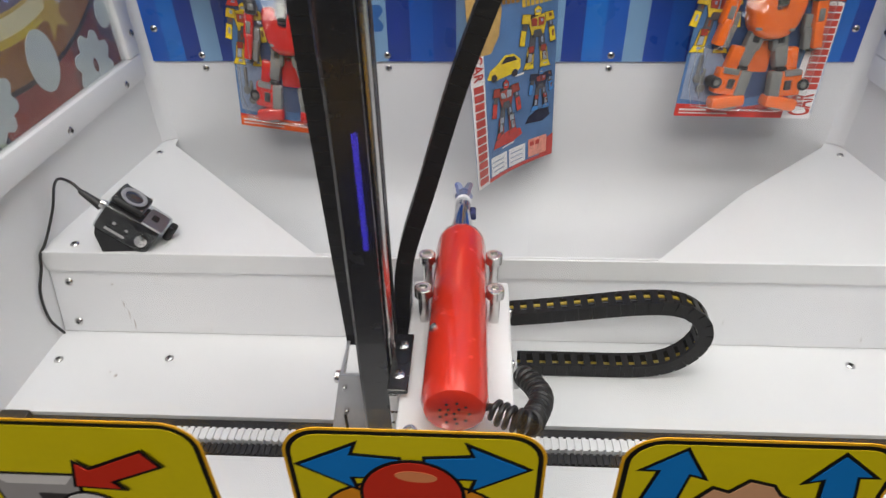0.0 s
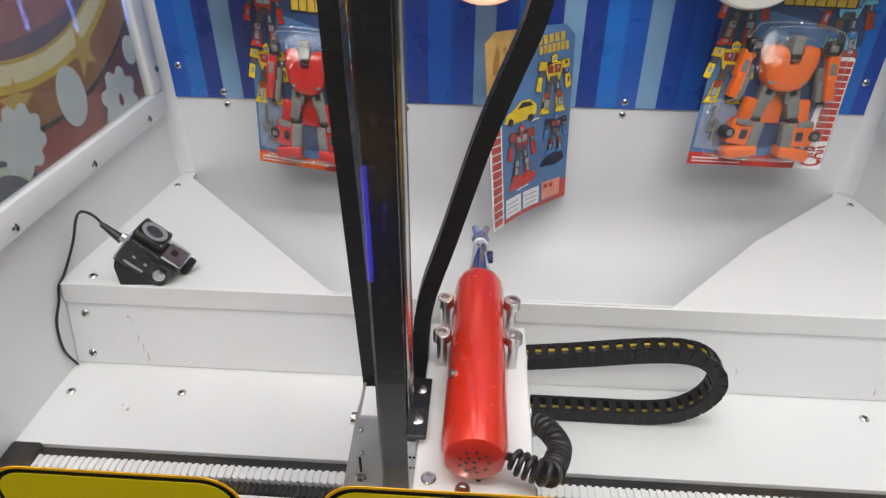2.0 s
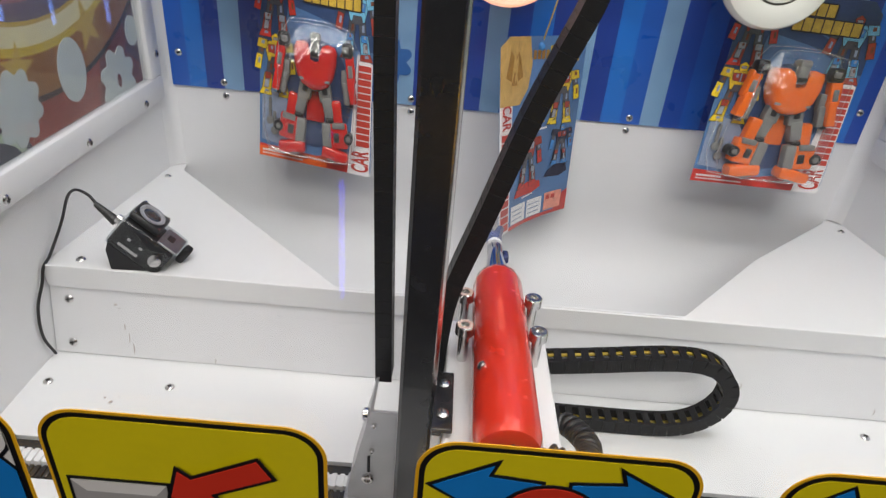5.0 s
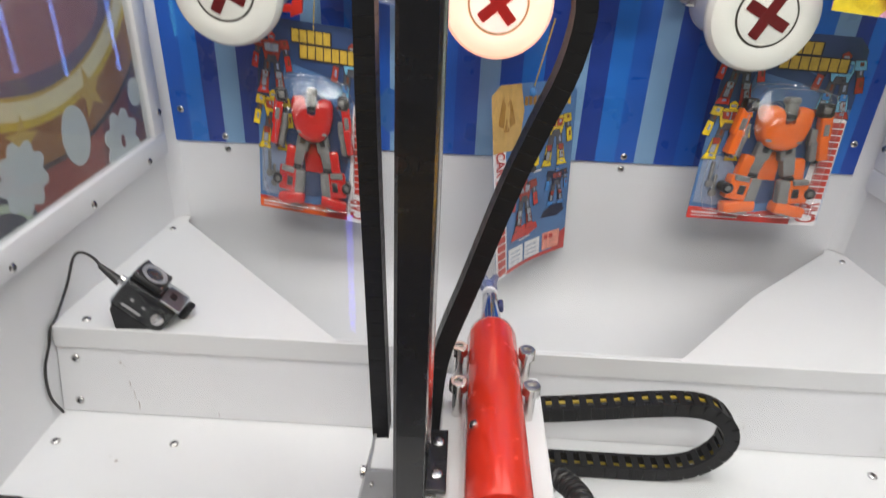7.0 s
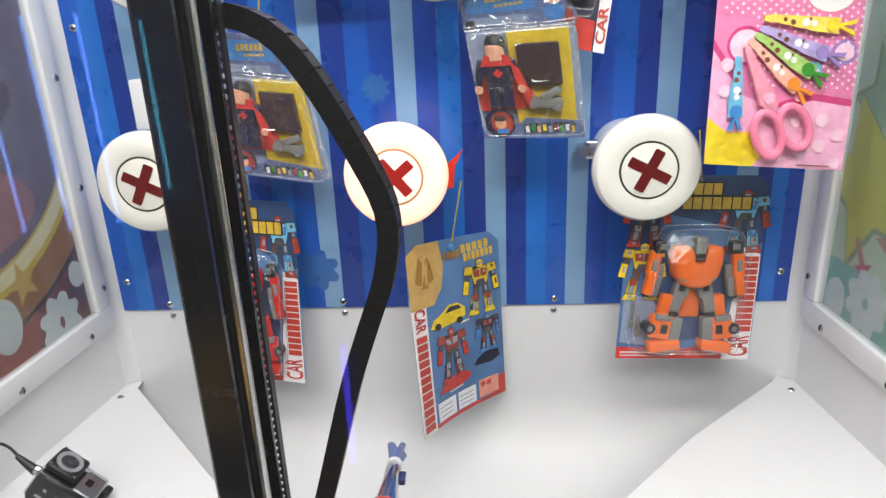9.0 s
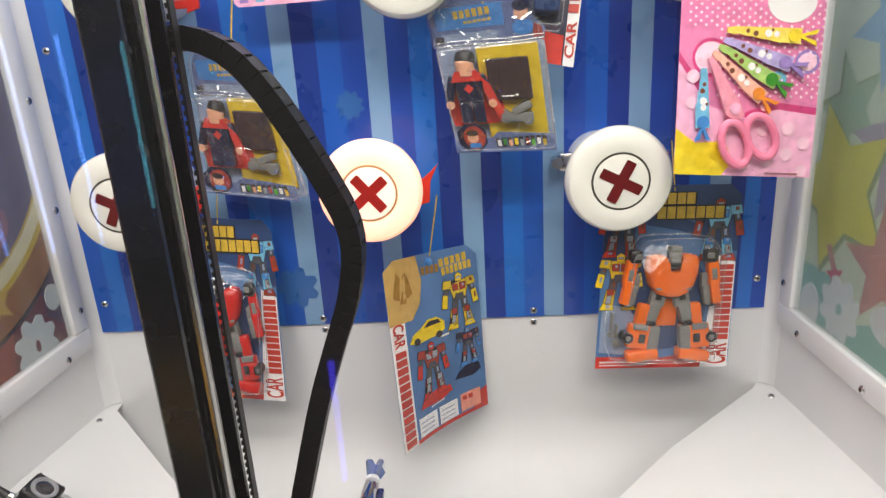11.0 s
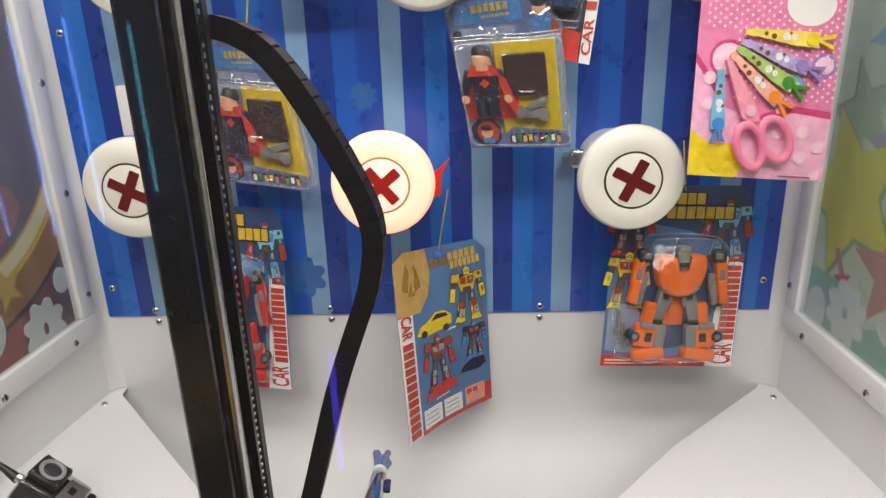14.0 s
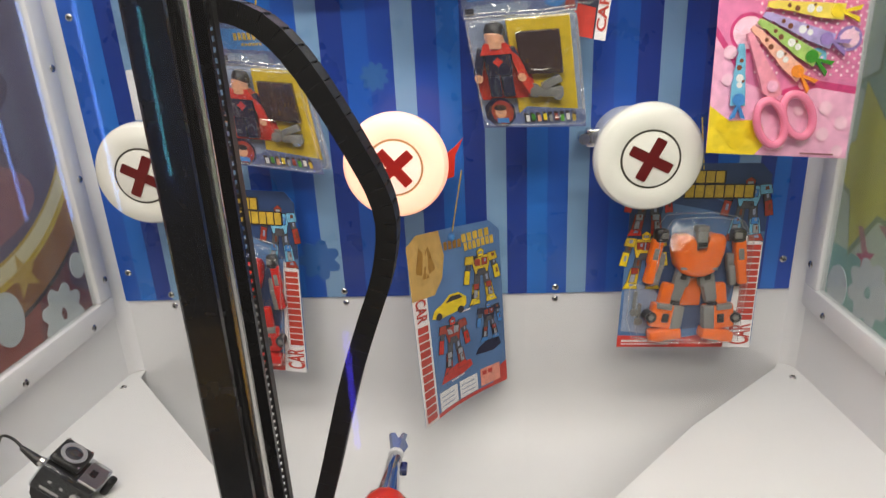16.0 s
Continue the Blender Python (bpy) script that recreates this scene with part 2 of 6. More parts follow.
def smooth_path(pts, n):
    """Catmull-Rom through the points, n even steps."""
    P = [Vector(p) for p in pts]
    P = [2 * P[0] - P[1]] + P + [2 * P[-1] - P[-2]]
    dense = []
    for i in range(1, len(P) - 2):
        a, b, c, d = P[i - 1:i + 3]
        for k in range(24):
            t = k / 24
            dense.append(0.5 * ((2 * b) + (c - a) * t + (2 * a - 5 * b + 4 * c - d) * t * t + (3 * b - a - 3 * c + d) * t ** 3))
    dense.append(P[-2])
    L = [0.0]
    for a, b in zip(dense, dense[1:]):
        L.append(L[-1] + (b - a).length)
    out, j = [], 0
    for i in range(n + 1):
        s = L[-1] * i / n
        while j < len(L) - 2 and L[j + 1] < s:
            j += 1
        f = (s - L[j]) / max(1e-9, L[j + 1] - L[j])
        out.append(dense[j].lerp(dense[j + 1], min(1, f)))
    return out


def tube(bm, pts, r, seg=8, mi=0):
    rings, side = [], None
    for i, p in enumerate(pts):
        d = (pts[min(i + 1, len(pts) - 1)] - pts[max(i - 1, 0)]).normalized()
        if side is None:
            side = d.orthogonal().normalized()
        side = (side - d * side.dot(d)).normalized()
        up = d.cross(side)
        rings.append([bm.verts.new(p + r * (side * math.cos(2 * math.pi * k / seg) + up * math.sin(2 * math.pi * k / seg))) for k in range(seg)])
    for a, b in zip(rings, rings[1:]):
        for k in range(seg):
            bm.faces.new((a[k], a[(k + 1) % seg], b[(k + 1) % seg], b[k])).material_index = mi
    bm.faces.new(rings[0]).material_index = mi
    bm.faces.new(rings[-1][::-1]).material_index = mi
    return bm


def screw(m, group, label="small steel pan-head screw", r=0.0042):
    """A pan-head screw whose head points along the frame's -y."""
    if "made" not in screw_store:
        t = thing("screw", (0, 0, 0), label, "screw", group, m=m)
        bm = B()
        lathe(bm, (0, 0, 0), (0, -1, 0), [(-0.002, r * 0.5), (-0.0003, r * 0.98), (0.0004, r), (0.0012, r * 0.86), (0.0019, r * 0.5), (0.0021, 0.0)], 16)
        part("head", bm, STEEL, t)
        bm = B()
        box(bm, -r * 0.5, r * 0.5, -0.00235, -0.0016, -0.0005, 0.0005)
        box(bm, -0.0005, 0.0005, -0.00232, -0.0016, -r * 0.5, r * 0.5)
        part("cross_slot", bm, HOLE, t)
        screw_store["made"] = t
        return t
    return tagged(copy_thing(screw_store["made"], m), label, "screw", group)


screw_store = {}
UP, INX, INXR = pose(0, 0, 0, -90, 0, 0), pose(0, 0, 0, 0, 0, 90), pose(0, 0, 0, 0, 0, -90)

# ---- cabinet ----
XL, XR, YB, YF, ZT = -0.415, 0.418, 0.0, -0.606, 0.90
CAB = "prize cabinet shell"


def wall_box(name, dims, material, label, category="wall"):
    bm = B()
    box(bm, *dims)
    return solid(name, bm, material, label, category, kind="structure", smooth=0)


# lower floor with a folded front lip
bm = B()
box(bm, XL, XR, -0.3865, -0.20, -0.012, 0.0)
box(bm, XL, XR, -0.3865, -0.3845, -0.030, -0.0121)
solid("floor", bm, FLOORW, "white laminate floor panel of the prize cabinet, lightly scuffed", "floor", kind="structure", smooth=0)
wall_box("floor_front", (XL, XR, YF, -0.39, -0.095, -0.085), FLOORW, "white lower floor under the travel rail", "floor")
wall_box("floor_chute", (XL, XR, -0.39, 0.05, -0.172, -0.162), WHITE, "white bottom of the prize chute", "floor")

# back wall with a soft bend into the sloping chute
bm = B()
prof = [(0.0, ZT), (0.0, 0.05)]
for i in range(1, 13):
    a = radians(64 * i / 12)
    prof.append((-0.10 * (1 - math.cos(a)), 0.05 - 0.10 * math.sin(a)))
y_, z_ = prof[-1]
prof.append((y_ - 0.22 * math.sin(radians(64)), z_ - 0.22 * math.cos(radians(64))))
front = [[bm.verts.new((x, y, z)) for y, z in prof] for x in (XL, XR)]
back = [[bm.verts.new((x, y + 0.012, z - 0.006)) for y, z in prof] for x in (XL, XR)]
n = len(prof)
for i in range(n - 1):
    bm.faces.new((front[0][i], front[1][i], front[1][i + 1], front[0][i + 1]))
    bm.faces.new((back[0][i], back[0][i + 1], back[1][i + 1], back[1][i]))
    for s in (0, 1):
        bm.faces.new((front[s][i], front[s][i + 1], back[s][i + 1], back[s][i]))
bm.faces.new((front[0][0], back[0][0], back[1][0], front[1][0]))
bm.faces.new((front[0][-1], front[1][-1], back[1][-1], back[0][-1]))
solid("wall_back", bm, WHITE, "white painted back wall bending into a sloping prize chute", "wall", kind="structure", smooth=30)


def side_wall(name, x, s, label):
    """A side wall with a window opening; s: the way out of the cabinet."""
    bm = B()
    x0, x1 = sorted((x, x + s * 0.014))
    wy0, wy1, wz0, wz1 = -0.60, -0.047, 0.181, 0.80
    box(bm, x0, x1, YF - 0.03, 0.012, -0.172, wz0)
    box(bm, x0, x1, YF - 0.03, 0.012, wz1, ZT)
    box(bm, x0, x1, wy1, 0.012, wz0, wz1)
    box(bm, x0, x1, YF - 0.03, wy0, wz0, wz1)
    return solid(name, bm, WHITE, label, "wall", kind="structure", smooth=0)


side_wall("wall_left", XL, -1, "white painted side wall with a framed printed window")
side_wall("wall_right", XR, 1, "white painted side wall with a framed printed window")
wall_box("ceiling", (XL, XR, YF - 0.03, 0.012, ZT, ZT + 0.012), WHITE, "white painted top of the cabinet", "ceiling")

# soft angle trim in the two back corners
for nm, x, s in (("trim_left", XL, 1), ("trim_right", XR, -1)):
    bm = B()
    pts = [(0.0, 0.0), (0.014, 0.0), (0.010, 0.0025), (0.006, 0.005), (0.003, 0.009), (0.0, 0.014)]
    lo = [bm.verts.new((x + s * a, -b, 0.066)) for a, b in pts]
    hi = [bm.verts.new((x + s * a, -b, ZT)) for a, b in pts]
    for i in range(len(pts)):
        j = (i + 1) % len(pts)
        bm.faces.new((lo[i], lo[j], hi[j], hi[i]))
    bm.faces.new(lo), bm.faces.new(hi[::-1])
    solid(nm, bm, WHITE, "white corner fillet between side and back wall", "trim", kind="structure", smooth=60)

# shelf: two corner plates beside the chute mouth, rising a little to the front, with a lip along the whole front
def ZS_at(y):
    return 0.066 + 0.075 * (-y - 0.02)


ZS = ZS_at(-0.21)
bm = B()
for pts in ([(XL, 0.0), (XL, -0.275), (-0.160, -0.275), (-0.396, -0.020), (-0.400, 0.0)],
            [(XR, 0.0), (0.402, 0.0), (0.394, -0.013), (0.257, -0.141), (0.138, -0.275), (XR, -0.275)]):
    a = [bm.verts.new((x, y, ZS_at(y))) for x, y in pts]
    b = [bm.verts.new((x, y, ZS_at(y) - 0.0015)) for x, y in pts]
    bm.faces.new(a), bm.faces.new(b[::-1])
    for i in range(len(pts)):
        j = (i + 1) % len(pts)
        bm.faces.new((a[i], b[i], b[j], a[j]))
shelf = solid("shelf", bm, FLOORW, "white sheet-metal shelf corners on both sides of the prize chute", "shelf", kind="structure", smooth=0)
bm = B()
box(bm, XL + 0.001, XR - 0.001, -0.2776, -0.2753, 0.0645, ZS_at(-0.275) + 0.0008, 0.0006, 1)
solid("shelf_lip", bm, FLOORW, "white folded front lip of the shelf", "trim", kind="structure", smooth=0)
# riser under the shelf, set back a little from the lip
bm = B()
vs = [(-0.2705, 0.083), (-0.2888, 0.001), (-0.2865, 0.001), (-0.2682, 0.083)]
a = [bm.verts.new((XL + 0.001, y, z)) for y, z in vs]
b = [bm.verts.new((XR - 0.001, y, z)) for y, z in vs]
bm.faces.new(a), bm.faces.new(b[::-1])
for i in range(4):
    bm.faces.new((a[i], b[i], b[(i + 1) % 4], a[(i + 1) % 4]))
solid("riser", bm, DRIP, "white sheet-metal riser between floor and shelf, faint drips", "riser", kind="structure", smooth=0)

# ---- printed back panel: separate vertical stripes of print ----
panel = thing("back_panel", (0, -0.002, 0.166), "blue vertically striped printed panel screwed to the back wall", "panel")
bm = B()
box(bm, -0.402, 0.401, -0.0022, -0.0004, 0.166, 0.895)
part("sheet", bm, BLUES["a"], panel, smooth=0)
lights = [-0.330, -0.232, -0.134, -0.033, 0.063, 0.155, 0.248, 0.340]
kinds = ["mbc", "cba", "abm", "cma", "abc", "cbm", "amc", "acb", "cba"]
edges = [-0.402] + [v for c in lights for v in (c - 0.0115, c + 0.0115)] + [0.401]
for i in range(len(edges) - 1):
    x0, x1 = edges[i], edges[i + 1]
    if i % 2:
        bm = B()
        box(bm, x0, x1, -0.0030, -0.0022, 0.1661, 0.894)
        part("stripe", bm, BLUES["l"], panel, smooth=0)
    else:
        for k, s in enumerate(kinds[i // 2]):
            w = (x1 - x0) / 3
            bm = B()
            box(bm, x0 + k * w, x0 + (k + 1) * w, -0.0030, -0.0022, 0.1661, 0.894)
            part("stripe", bm, BLUES[s], panel, smooth=0)
for cx, cz, r, t in ((-0.066, 0.425, 0.016, 9), (-0.150, 0.215, 0.026, 7), (-0.335, 0.31, 0.022, 6), (0.10, 0.60, 0.03, 8)):
    bm = B()
    prism(bm, gear(cx, cz, r, t, 0.3), -0.0036, -0.0030)
    part("printed_gear", bm, BLUES["g"], panel, smooth=0)

for x, z in ((-0.391, 0.204), (0.390, 0.203), (-0.342, 0.1735), (-0.124, 0.1735), (0.131, 0.1735), (0.352, 0.1735), (-0.391, 0.50), (0.390, 0.50)):
    screw(pose(x, -0.003, z), "back panel screws")
for x in (-0.342, -0.124, 0.131, 0.352):
    screw(pose(x, 0, 0.157), "back panel screws")
for x, y in ((-0.404, -0.046), (0.404, -0.037), (-0.389, -0.262)):
    screw(pose(x, y, ZS_at(y)) @ UP, "shelf screws", "small steel screw holding the white shelf")
for x, y in ((-0.400, -0.327), (-0.298, -0.322), (0.313, -0.311), (0.06, -0.315)):
    screw(pose(x, y, 0) @ UP, "floor screws", "flat steel screw in the white floor")
RIS = pose(0, 0, 0, -12.6, 0, 0)
for x, z in ((-0.398, 0.052), (-0.398, 0.011)):
    screw(pose(x, -0.2888 + (z - 0.001) * 0.2232, z) @ RIS, "riser screws", "small steel screw in the white riser")

# ---- side windows ----
CREAM = ink("print_cream", 226, 214, 178)
ART = {k: ink("print_" + k, *c) for k, c in dict(
    rust=(152, 66, 55), maroon=(110, 44, 48), ochre=(153, 102, 51), yellow=(206, 178, 54), gold=(197, 165, 76), white=(204, 210, 213),
    dusk=(106, 95, 118), rose=(155, 107, 114), navy=(51, 56, 76), plum=(80, 53, 76), pale=(186, 200, 178), mint=(152, 178, 150), lime=(198, 195, 85),
    lilac=(162, 154, 165), sky=(138, 173, 198), brick=(178, 131, 125), crimson=(184, 93, 114), teal=(131, 178, 168), olive=(141, 157, 118)).items()}
LINE = ink("print_outline", 48, 34, 36)


def window(name, x, s, label):
    """Frame proud of the wall by 12 mm; its local x runs along the wall, local -y points into the cabinet."""
    m = pose(x, 0, 0, 0, 0, 90 if s < 0 else -90)
    t = thing(name, (0, 0, 0), label, "window", kind="structure", m=m)
    # along the wall, from the back corner: local x is y for the left wall, minus y for the right one
    def X(y):
        return y if s < 0 else -y
    a0, a1 = sorted((X(-0.597), X(-0.050)))
    o0, o1 = sorted((X(-0.612), X(-0.024)))
    z0, z1 = 0.183, 0.80
    f = 0.012
    nar = [X(-0.050), X(-0.024)]
    for nm, (p0, p1, q0, q1) in (("frame_bottom", (o0, o1, 0.156, z0)), ("frame_top", (o0, o1, z1, z1 + 0.026)),
                                 ("frame_side", (*sorted(nar), z0, z1)), ("frame_side", (*sorted((X(-0.612), X(-0.597))), z0, z1))):
        bm = B()
        box(bm, p0, p1, -f, 0.0, q0, q1, 0.003, 2)
        part(nm, bm, FRAMEW, t)
    for k, y in enumerate((-0.073, -0.19, -0.31, -0.43)):
        screw(m @ pose(X(y), -f, 0.164), "window frame screws", "small steel screw in the white window frame")
    for z in (0.208, 0.33, 0.45, 0.56):
        screw(m @ pose(X(-0.033), -f, z), "window frame screws", "small steel screw in the white window frame")
    # dark rubber seal and the printed sheet
    bm = B()
    box(bm, a0, a1, -0.0015, 0.004, z0, z1)
    pane = B()
    box(pane, a0, a1, -0.0075, -0.0050, z0, z1)
    o = part("pane", pane, PANE, t, "clear pane with a slight milky veil", smooth=0)
    o.visible_shadow = False
    return t, X, bm


def clip_poly(pts, x0, z0, x1, z1):
    """Cuts an outline to a rectangle."""
    def cut(ps, inside, meet):
        out = []
        for i, p in enumerate(ps):
            q = ps[i - 1]
            if inside(p) != inside(q):
                out.append(meet(q, p))
            if inside(p):
                out.append(p)
        return out
    def at(a, i, v):
        def f(p, q):
            k = (v - p[i]) / (q[i] - p[i])
            return (p[0] + k * (q[0] - p[0]), p[1] + k * (q[1] - p[1]))
        return f
    for i, v, g in ((0, x0, 1), (0, x1, -1), (1, z0, 1), (1, z1, -1)):
        pts = cut(pts, lambda p: g * (p[i] - v) >= 0, at(None, i, v))
        if len(pts) < 3:
            return []
    return pts


def decals(t, win, shapes, y=-0.0015, step=0.00005):
    """Printed shapes one over another: name, outline, material."""
    for k, (nm, pts, mm) in enumerate(shapes):
        pts = clip_poly(pts, *win)
        if len(pts) < 3:
            continue
        bm = B()
        prism(bm, pts, y - step * (k + 1), y + 0.0002)
        part(nm, bm, mm, t, smooth=0)


t, X, bm = window("window_1", XL, -1, "printed side window with a cream ring, stars and white flowers in a white frame")
part("sheet", bm, ART["rust"], t, smooth=0)
C, Q = (-0.208, 0.475), 1.0
win = (-0.597, 0.183, -0.050, 0.80)


def ring_disc(r):
    return disc(C[0], C[1], r * Q, r, 72)


decals(t, win, [
    ("printed_shade", [(-0.14, 0.183), (-0.05, 0.183), (-0.05, 0.42), (-0.10, 0.32)], ART["maroon"]),
    ("printed_shade", [(-0.075, 0.22), (-0.05, 0.20), (-0.05, 0.80), (-0.10, 0.80), (-0.07, 0.4)], ART["plum"]),
    ("printed_circle", disc(-0.30, 0.165, 0.052, 0.05, 40), ART["navy"]),
    ("printed_circle", disc(-0.30, 0.165, 0.046, 0.043, 40), ART["pale"]),
    ("printed_circle", disc(-0.30, 0.165, 0.040, 0.036, 40), ART["navy"]),
    ("printed_outline", ring_disc(0.2635), LINE), ("printed_band", ring_disc(0.2585), ART["ochre"]),
    ("printed_band", ring_disc(0.2255), ART["yellow"]), ("printed_ring", ring_disc(0.2185), CREAM), ("printed_line", ring_disc(0.2030), ART["gold"]),
    # fields inside the ring: reflections and the view into the hall, put into flat colour
    ("printed_field", ring_disc(0.1995), ART["dusk"]),
    ("printed_field", [p for p in disc(-0.215, 0.335, 0.12, 0.045, 30)], ART["rose"]),
    ("printed_field", [p for p in disc(-0.20, 0.42, 0.11, 0.035, 30, 12)], ART["plum"]), ("printed_field", [p for p in disc(-0.23, 0.38, 0.07, 0.022, 30, -14)], ART["ochre"]),
    ("printed_star", star(-0.140, 0.258, 0.024, 12), ART["gold"]), ("printed_star", star(-0.246, 0.244, 0.021, -10), ART["gold"]),
    ("printed_flower", gear(-0.257, 0.2165, 0.031, 9, 0.2), ART["white"]), ("printed_blob", disc(-0.176, 0.226, 0.021, 0.028, 24), ART["white"]),
    ("printed_flower", gear(-0.100, 0.196, 0.034, 8, 0.25), ART["white"]), ("printed_blob", disc(-0.060, 0.237, 0.012, 0.015, 20), ART["white"]),
    ("printed_flower_centre", disc(-0.100, 0.196, 0.004, 0.007, 12), ART["maroon"])])
t, X, bm = window("window_2", XR, 1, "printed pale green side window with coloured stars in a white frame")
part("sheet", bm, ART["pale"], t, smooth=0)
win = (0.050, 0.183, 0.597, 0.80)
decals(t, win, [
    ("printed_shade", [(0.05, 0.183), (0.25, 0.183), (0.20, 0.23), (0.13, 0.20), (0.10, 0.24), (0.05, 0.24)], ART["teal"]),
    ("printed_star", star(0.095, 0.405, 0.055, 20), ART["olive"]), ("printed_star", star(0.099, 0.405, 0.050, 22), ART["mint"]),
    ("printed_star", star(0.180, 0.38, 0.075, 15), ART["lilac"]),
    ("printed_star", star(0.098, 0.325, 0.092, 24, 0.5), ART["olive"]), ("printed_star", star(0.096, 0.328, 0.086, 24, 0.5), ART["lime"]),
    ("printed_star", star(0.178, 0.272, 0.060, 10), ART["brick"]), ("printed_star", star(0.145, 0.480, 0.060, 30), ART["sky"]),
    ("printed_star", star(0.108, 0.243, 0.016, 20), ART["crimson"]), ("printed_tail", [(0.088, 0.270), (0.096, 0.272), (0.108, 0.252), (0.102, 0.246)], ART["brick"]),
    ("printed_flower", gear(0.122, 0.213, 0.034, 8, 0.25), ART["white"]), ("printed_flower_centre", disc(0.122, 0.213, 0.005, 0.006, 12), ART["teal"]),
    ("printed_blob", disc(0.070, 0.197, 0.018, 0.024, 24), ART["white"]), ("printed_blob", disc(0.196, 0.226, 0.026, 0.018, 24), ART["white"]),
    ("printed_star", star(0.26, 0.42, 0.07, 0), ART["lime"]), ("printed_star", star(0.30, 0.28, 0.06, 18), ART["sky"])])

# ---- front glass and the room outside it ----
bm = B()
box(bm, XL, XR, YF, YF + 0.003, -0.085, ZT)
g = solid("window_front", bm, GLASS, "clear front glass of the prize cabinet", "glass", kind="structure", smooth=0)
g.visible_shadow = False
HALL = mat("hall_dark_wall", (0.05, 0.05, 0.07), 0.6, var=0.3, scale=2, bump=0.1, fine=60)


def machine(x0, x1, y0, label, tubes):
    """A dark arcade machine across the aisle with glowing edge tubes; it shows as a reflection in the glass."""
    t = thing("arcade_machine", ((x0 + x1) / 2, y0, -0.95), label, "arcade machine", "machines across the aisle")
    bm = B()
    box(bm, x0, x1, y0 - 0.7, y0, -0.95, 0.75, 0.02, 2)
    part("body", bm, HALL, t)
    bm = B()
    box(bm, x0 + 0.08, x1 - 0.08, y0 - 0.001, y0 + 0.006, -0.30, -0.05, 0.004, 1)
    part("control_panel", bm, BLACK, t)
    for x, z0, z1, mm in tubes:
        bm = B()
        cyl(bm, (x, y0 + 0.012, z0), (x, y0 + 0.012, z1), 0.010 if mm is TUBE_V else 0.0045, seg=10)
        part("light_tube", bm, mm, t, "glowing edge tube")
    return t


wall_box("hall_floor", (-3, 3, -4, 1.5, -0.97, -0.95), HALL, "dark carpeted arcade floor", "floor")
wall_box("hall_ceiling", (-3, 3, -4, 1.5, 1.95, 1.97), HALL, "dark arcade ceiling", "ceiling")
wall_box("hall_wall_back", (-3, 3, -4.02, -4, -0.95, 1.95), HALL, "dark arcade hall wall")
wall_box("hall_wall_far", (-3, 3, 1.5, 1.52, -0.95, 1.95), HALL, "dark arcade hall wall")
wall_box("hall_wall_left", (-3.02, -3, -4, 1.5, -0.95, 1.95), HALL, "dark arcade hall wall")
wall_box("hall_wall_right", (3, 3.02, -4, 1.5, -0.95, 1.95), HALL, "dark arcade hall wall")
wall_box("cabinet_base", (XL - 0.014, XR + 0.014, -0.615, 0.014, -0.95, -0.176), FRAMEW, "white painted base of the prize cabinet", "base")
TUBE_V = mat("violet_tube", (0.1, 0.1, 0.3), 0.4, emit=(0.07, 0.05, 1.0), strength=5.5)
TUBE_B = mat("blue_tube", (0.1, 0.1, 0.3), 0.4, emit=(0.13, 0.30, 1.0), strength=9.0)
TUBE_G = mat("green_tube", (0.1, 0.3, 0.1), 0.4, emit=(0.10, 0.60, 0.70), strength=3.5)
machine(-1.50, -0.72, -2.22, "dark arcade machine with blue edge tubes across the aisle", [(-1.15, -0.02, 0.57, TUBE_B), (-1.29, -0.02, 0.50, TUBE_B), (-1.00, 0.0, 0.57, TUBE_B), (-0.83, 0.10, 0.545, TUBE_G)])
machine(-0.62, 0.16, -2.22, "dark arcade machine with a violet edge tube", [(-0.383, -0.82, -0.40, TUBE_V)])

# old drip and scuff marks on the riser
STAIN = mat("dried_drip", (0.42, 0.38, 0.36), 0.5, var=0.4, scale=300)
bm = B()
rng = random.Random(5)
for x, z0, z1, w in ((-0.3575, 0.0490, 0.0515, 0.0016), (-0.3545, 0.0460, 0.0475, 0.0012), (-0.3505, 0.0260, 0.0330, 0.0006), (-0.3470, 0.0150, 0.0240, 0.0005), (-0.3435, 0.0040, 0.0140, 0.0007), (-0.2700, 0.0010, 0.0060, 0.0006), (0.2050, 0.0200, 0.0270, 0.0005), (0.3300, 0.0060, 0.0120, 0.0006)):
    pts = [(x + w * rng.uniform(-0.6, -0.2), z0), (x + w * rng.uniform(0.2, 0.6), z0 + 0.0004), (x + w + 0.0006, (z0 + z1) / 2), (x + w * 0.4, z1), (x - w * 0.4, z1 - 0.0003), (x - w + 0.0006, (z0 + z1) / 2)]
    prism(bm, pts, -0.00025, 0.0002)
for v in bm.verts:
    v.co.y += -0.2888 + (v.co.z - 0.001) * 0.2232
solid("drip_marks", bm, STAIN, "thin brown drip marks on the white riser", "stain", kind="structure", smooth=0)
bm = B()
for x, y, r in ((-0.345, -0.340, 0.0016), (-0.338, -0.345, 0.0022), (-0.334, -0.338, 0.0012), (0.21, -0.335, 0.0012)):
    n = 9
    ring = [bm.verts.new((x + r * rng.uniform(0.5, 1.2) * math.cos(6.2832 * i / n), y + r * rng.uniform(0.5, 1.2) * math.sin(6.2832 * i / n), 0.0002)) for i in range(n)]
    bm.faces.new(ring)
solid("floor_scuffs", bm, STAIN, "small dark scuffs on the white floor", "stain", kind="structure", smooth=0)

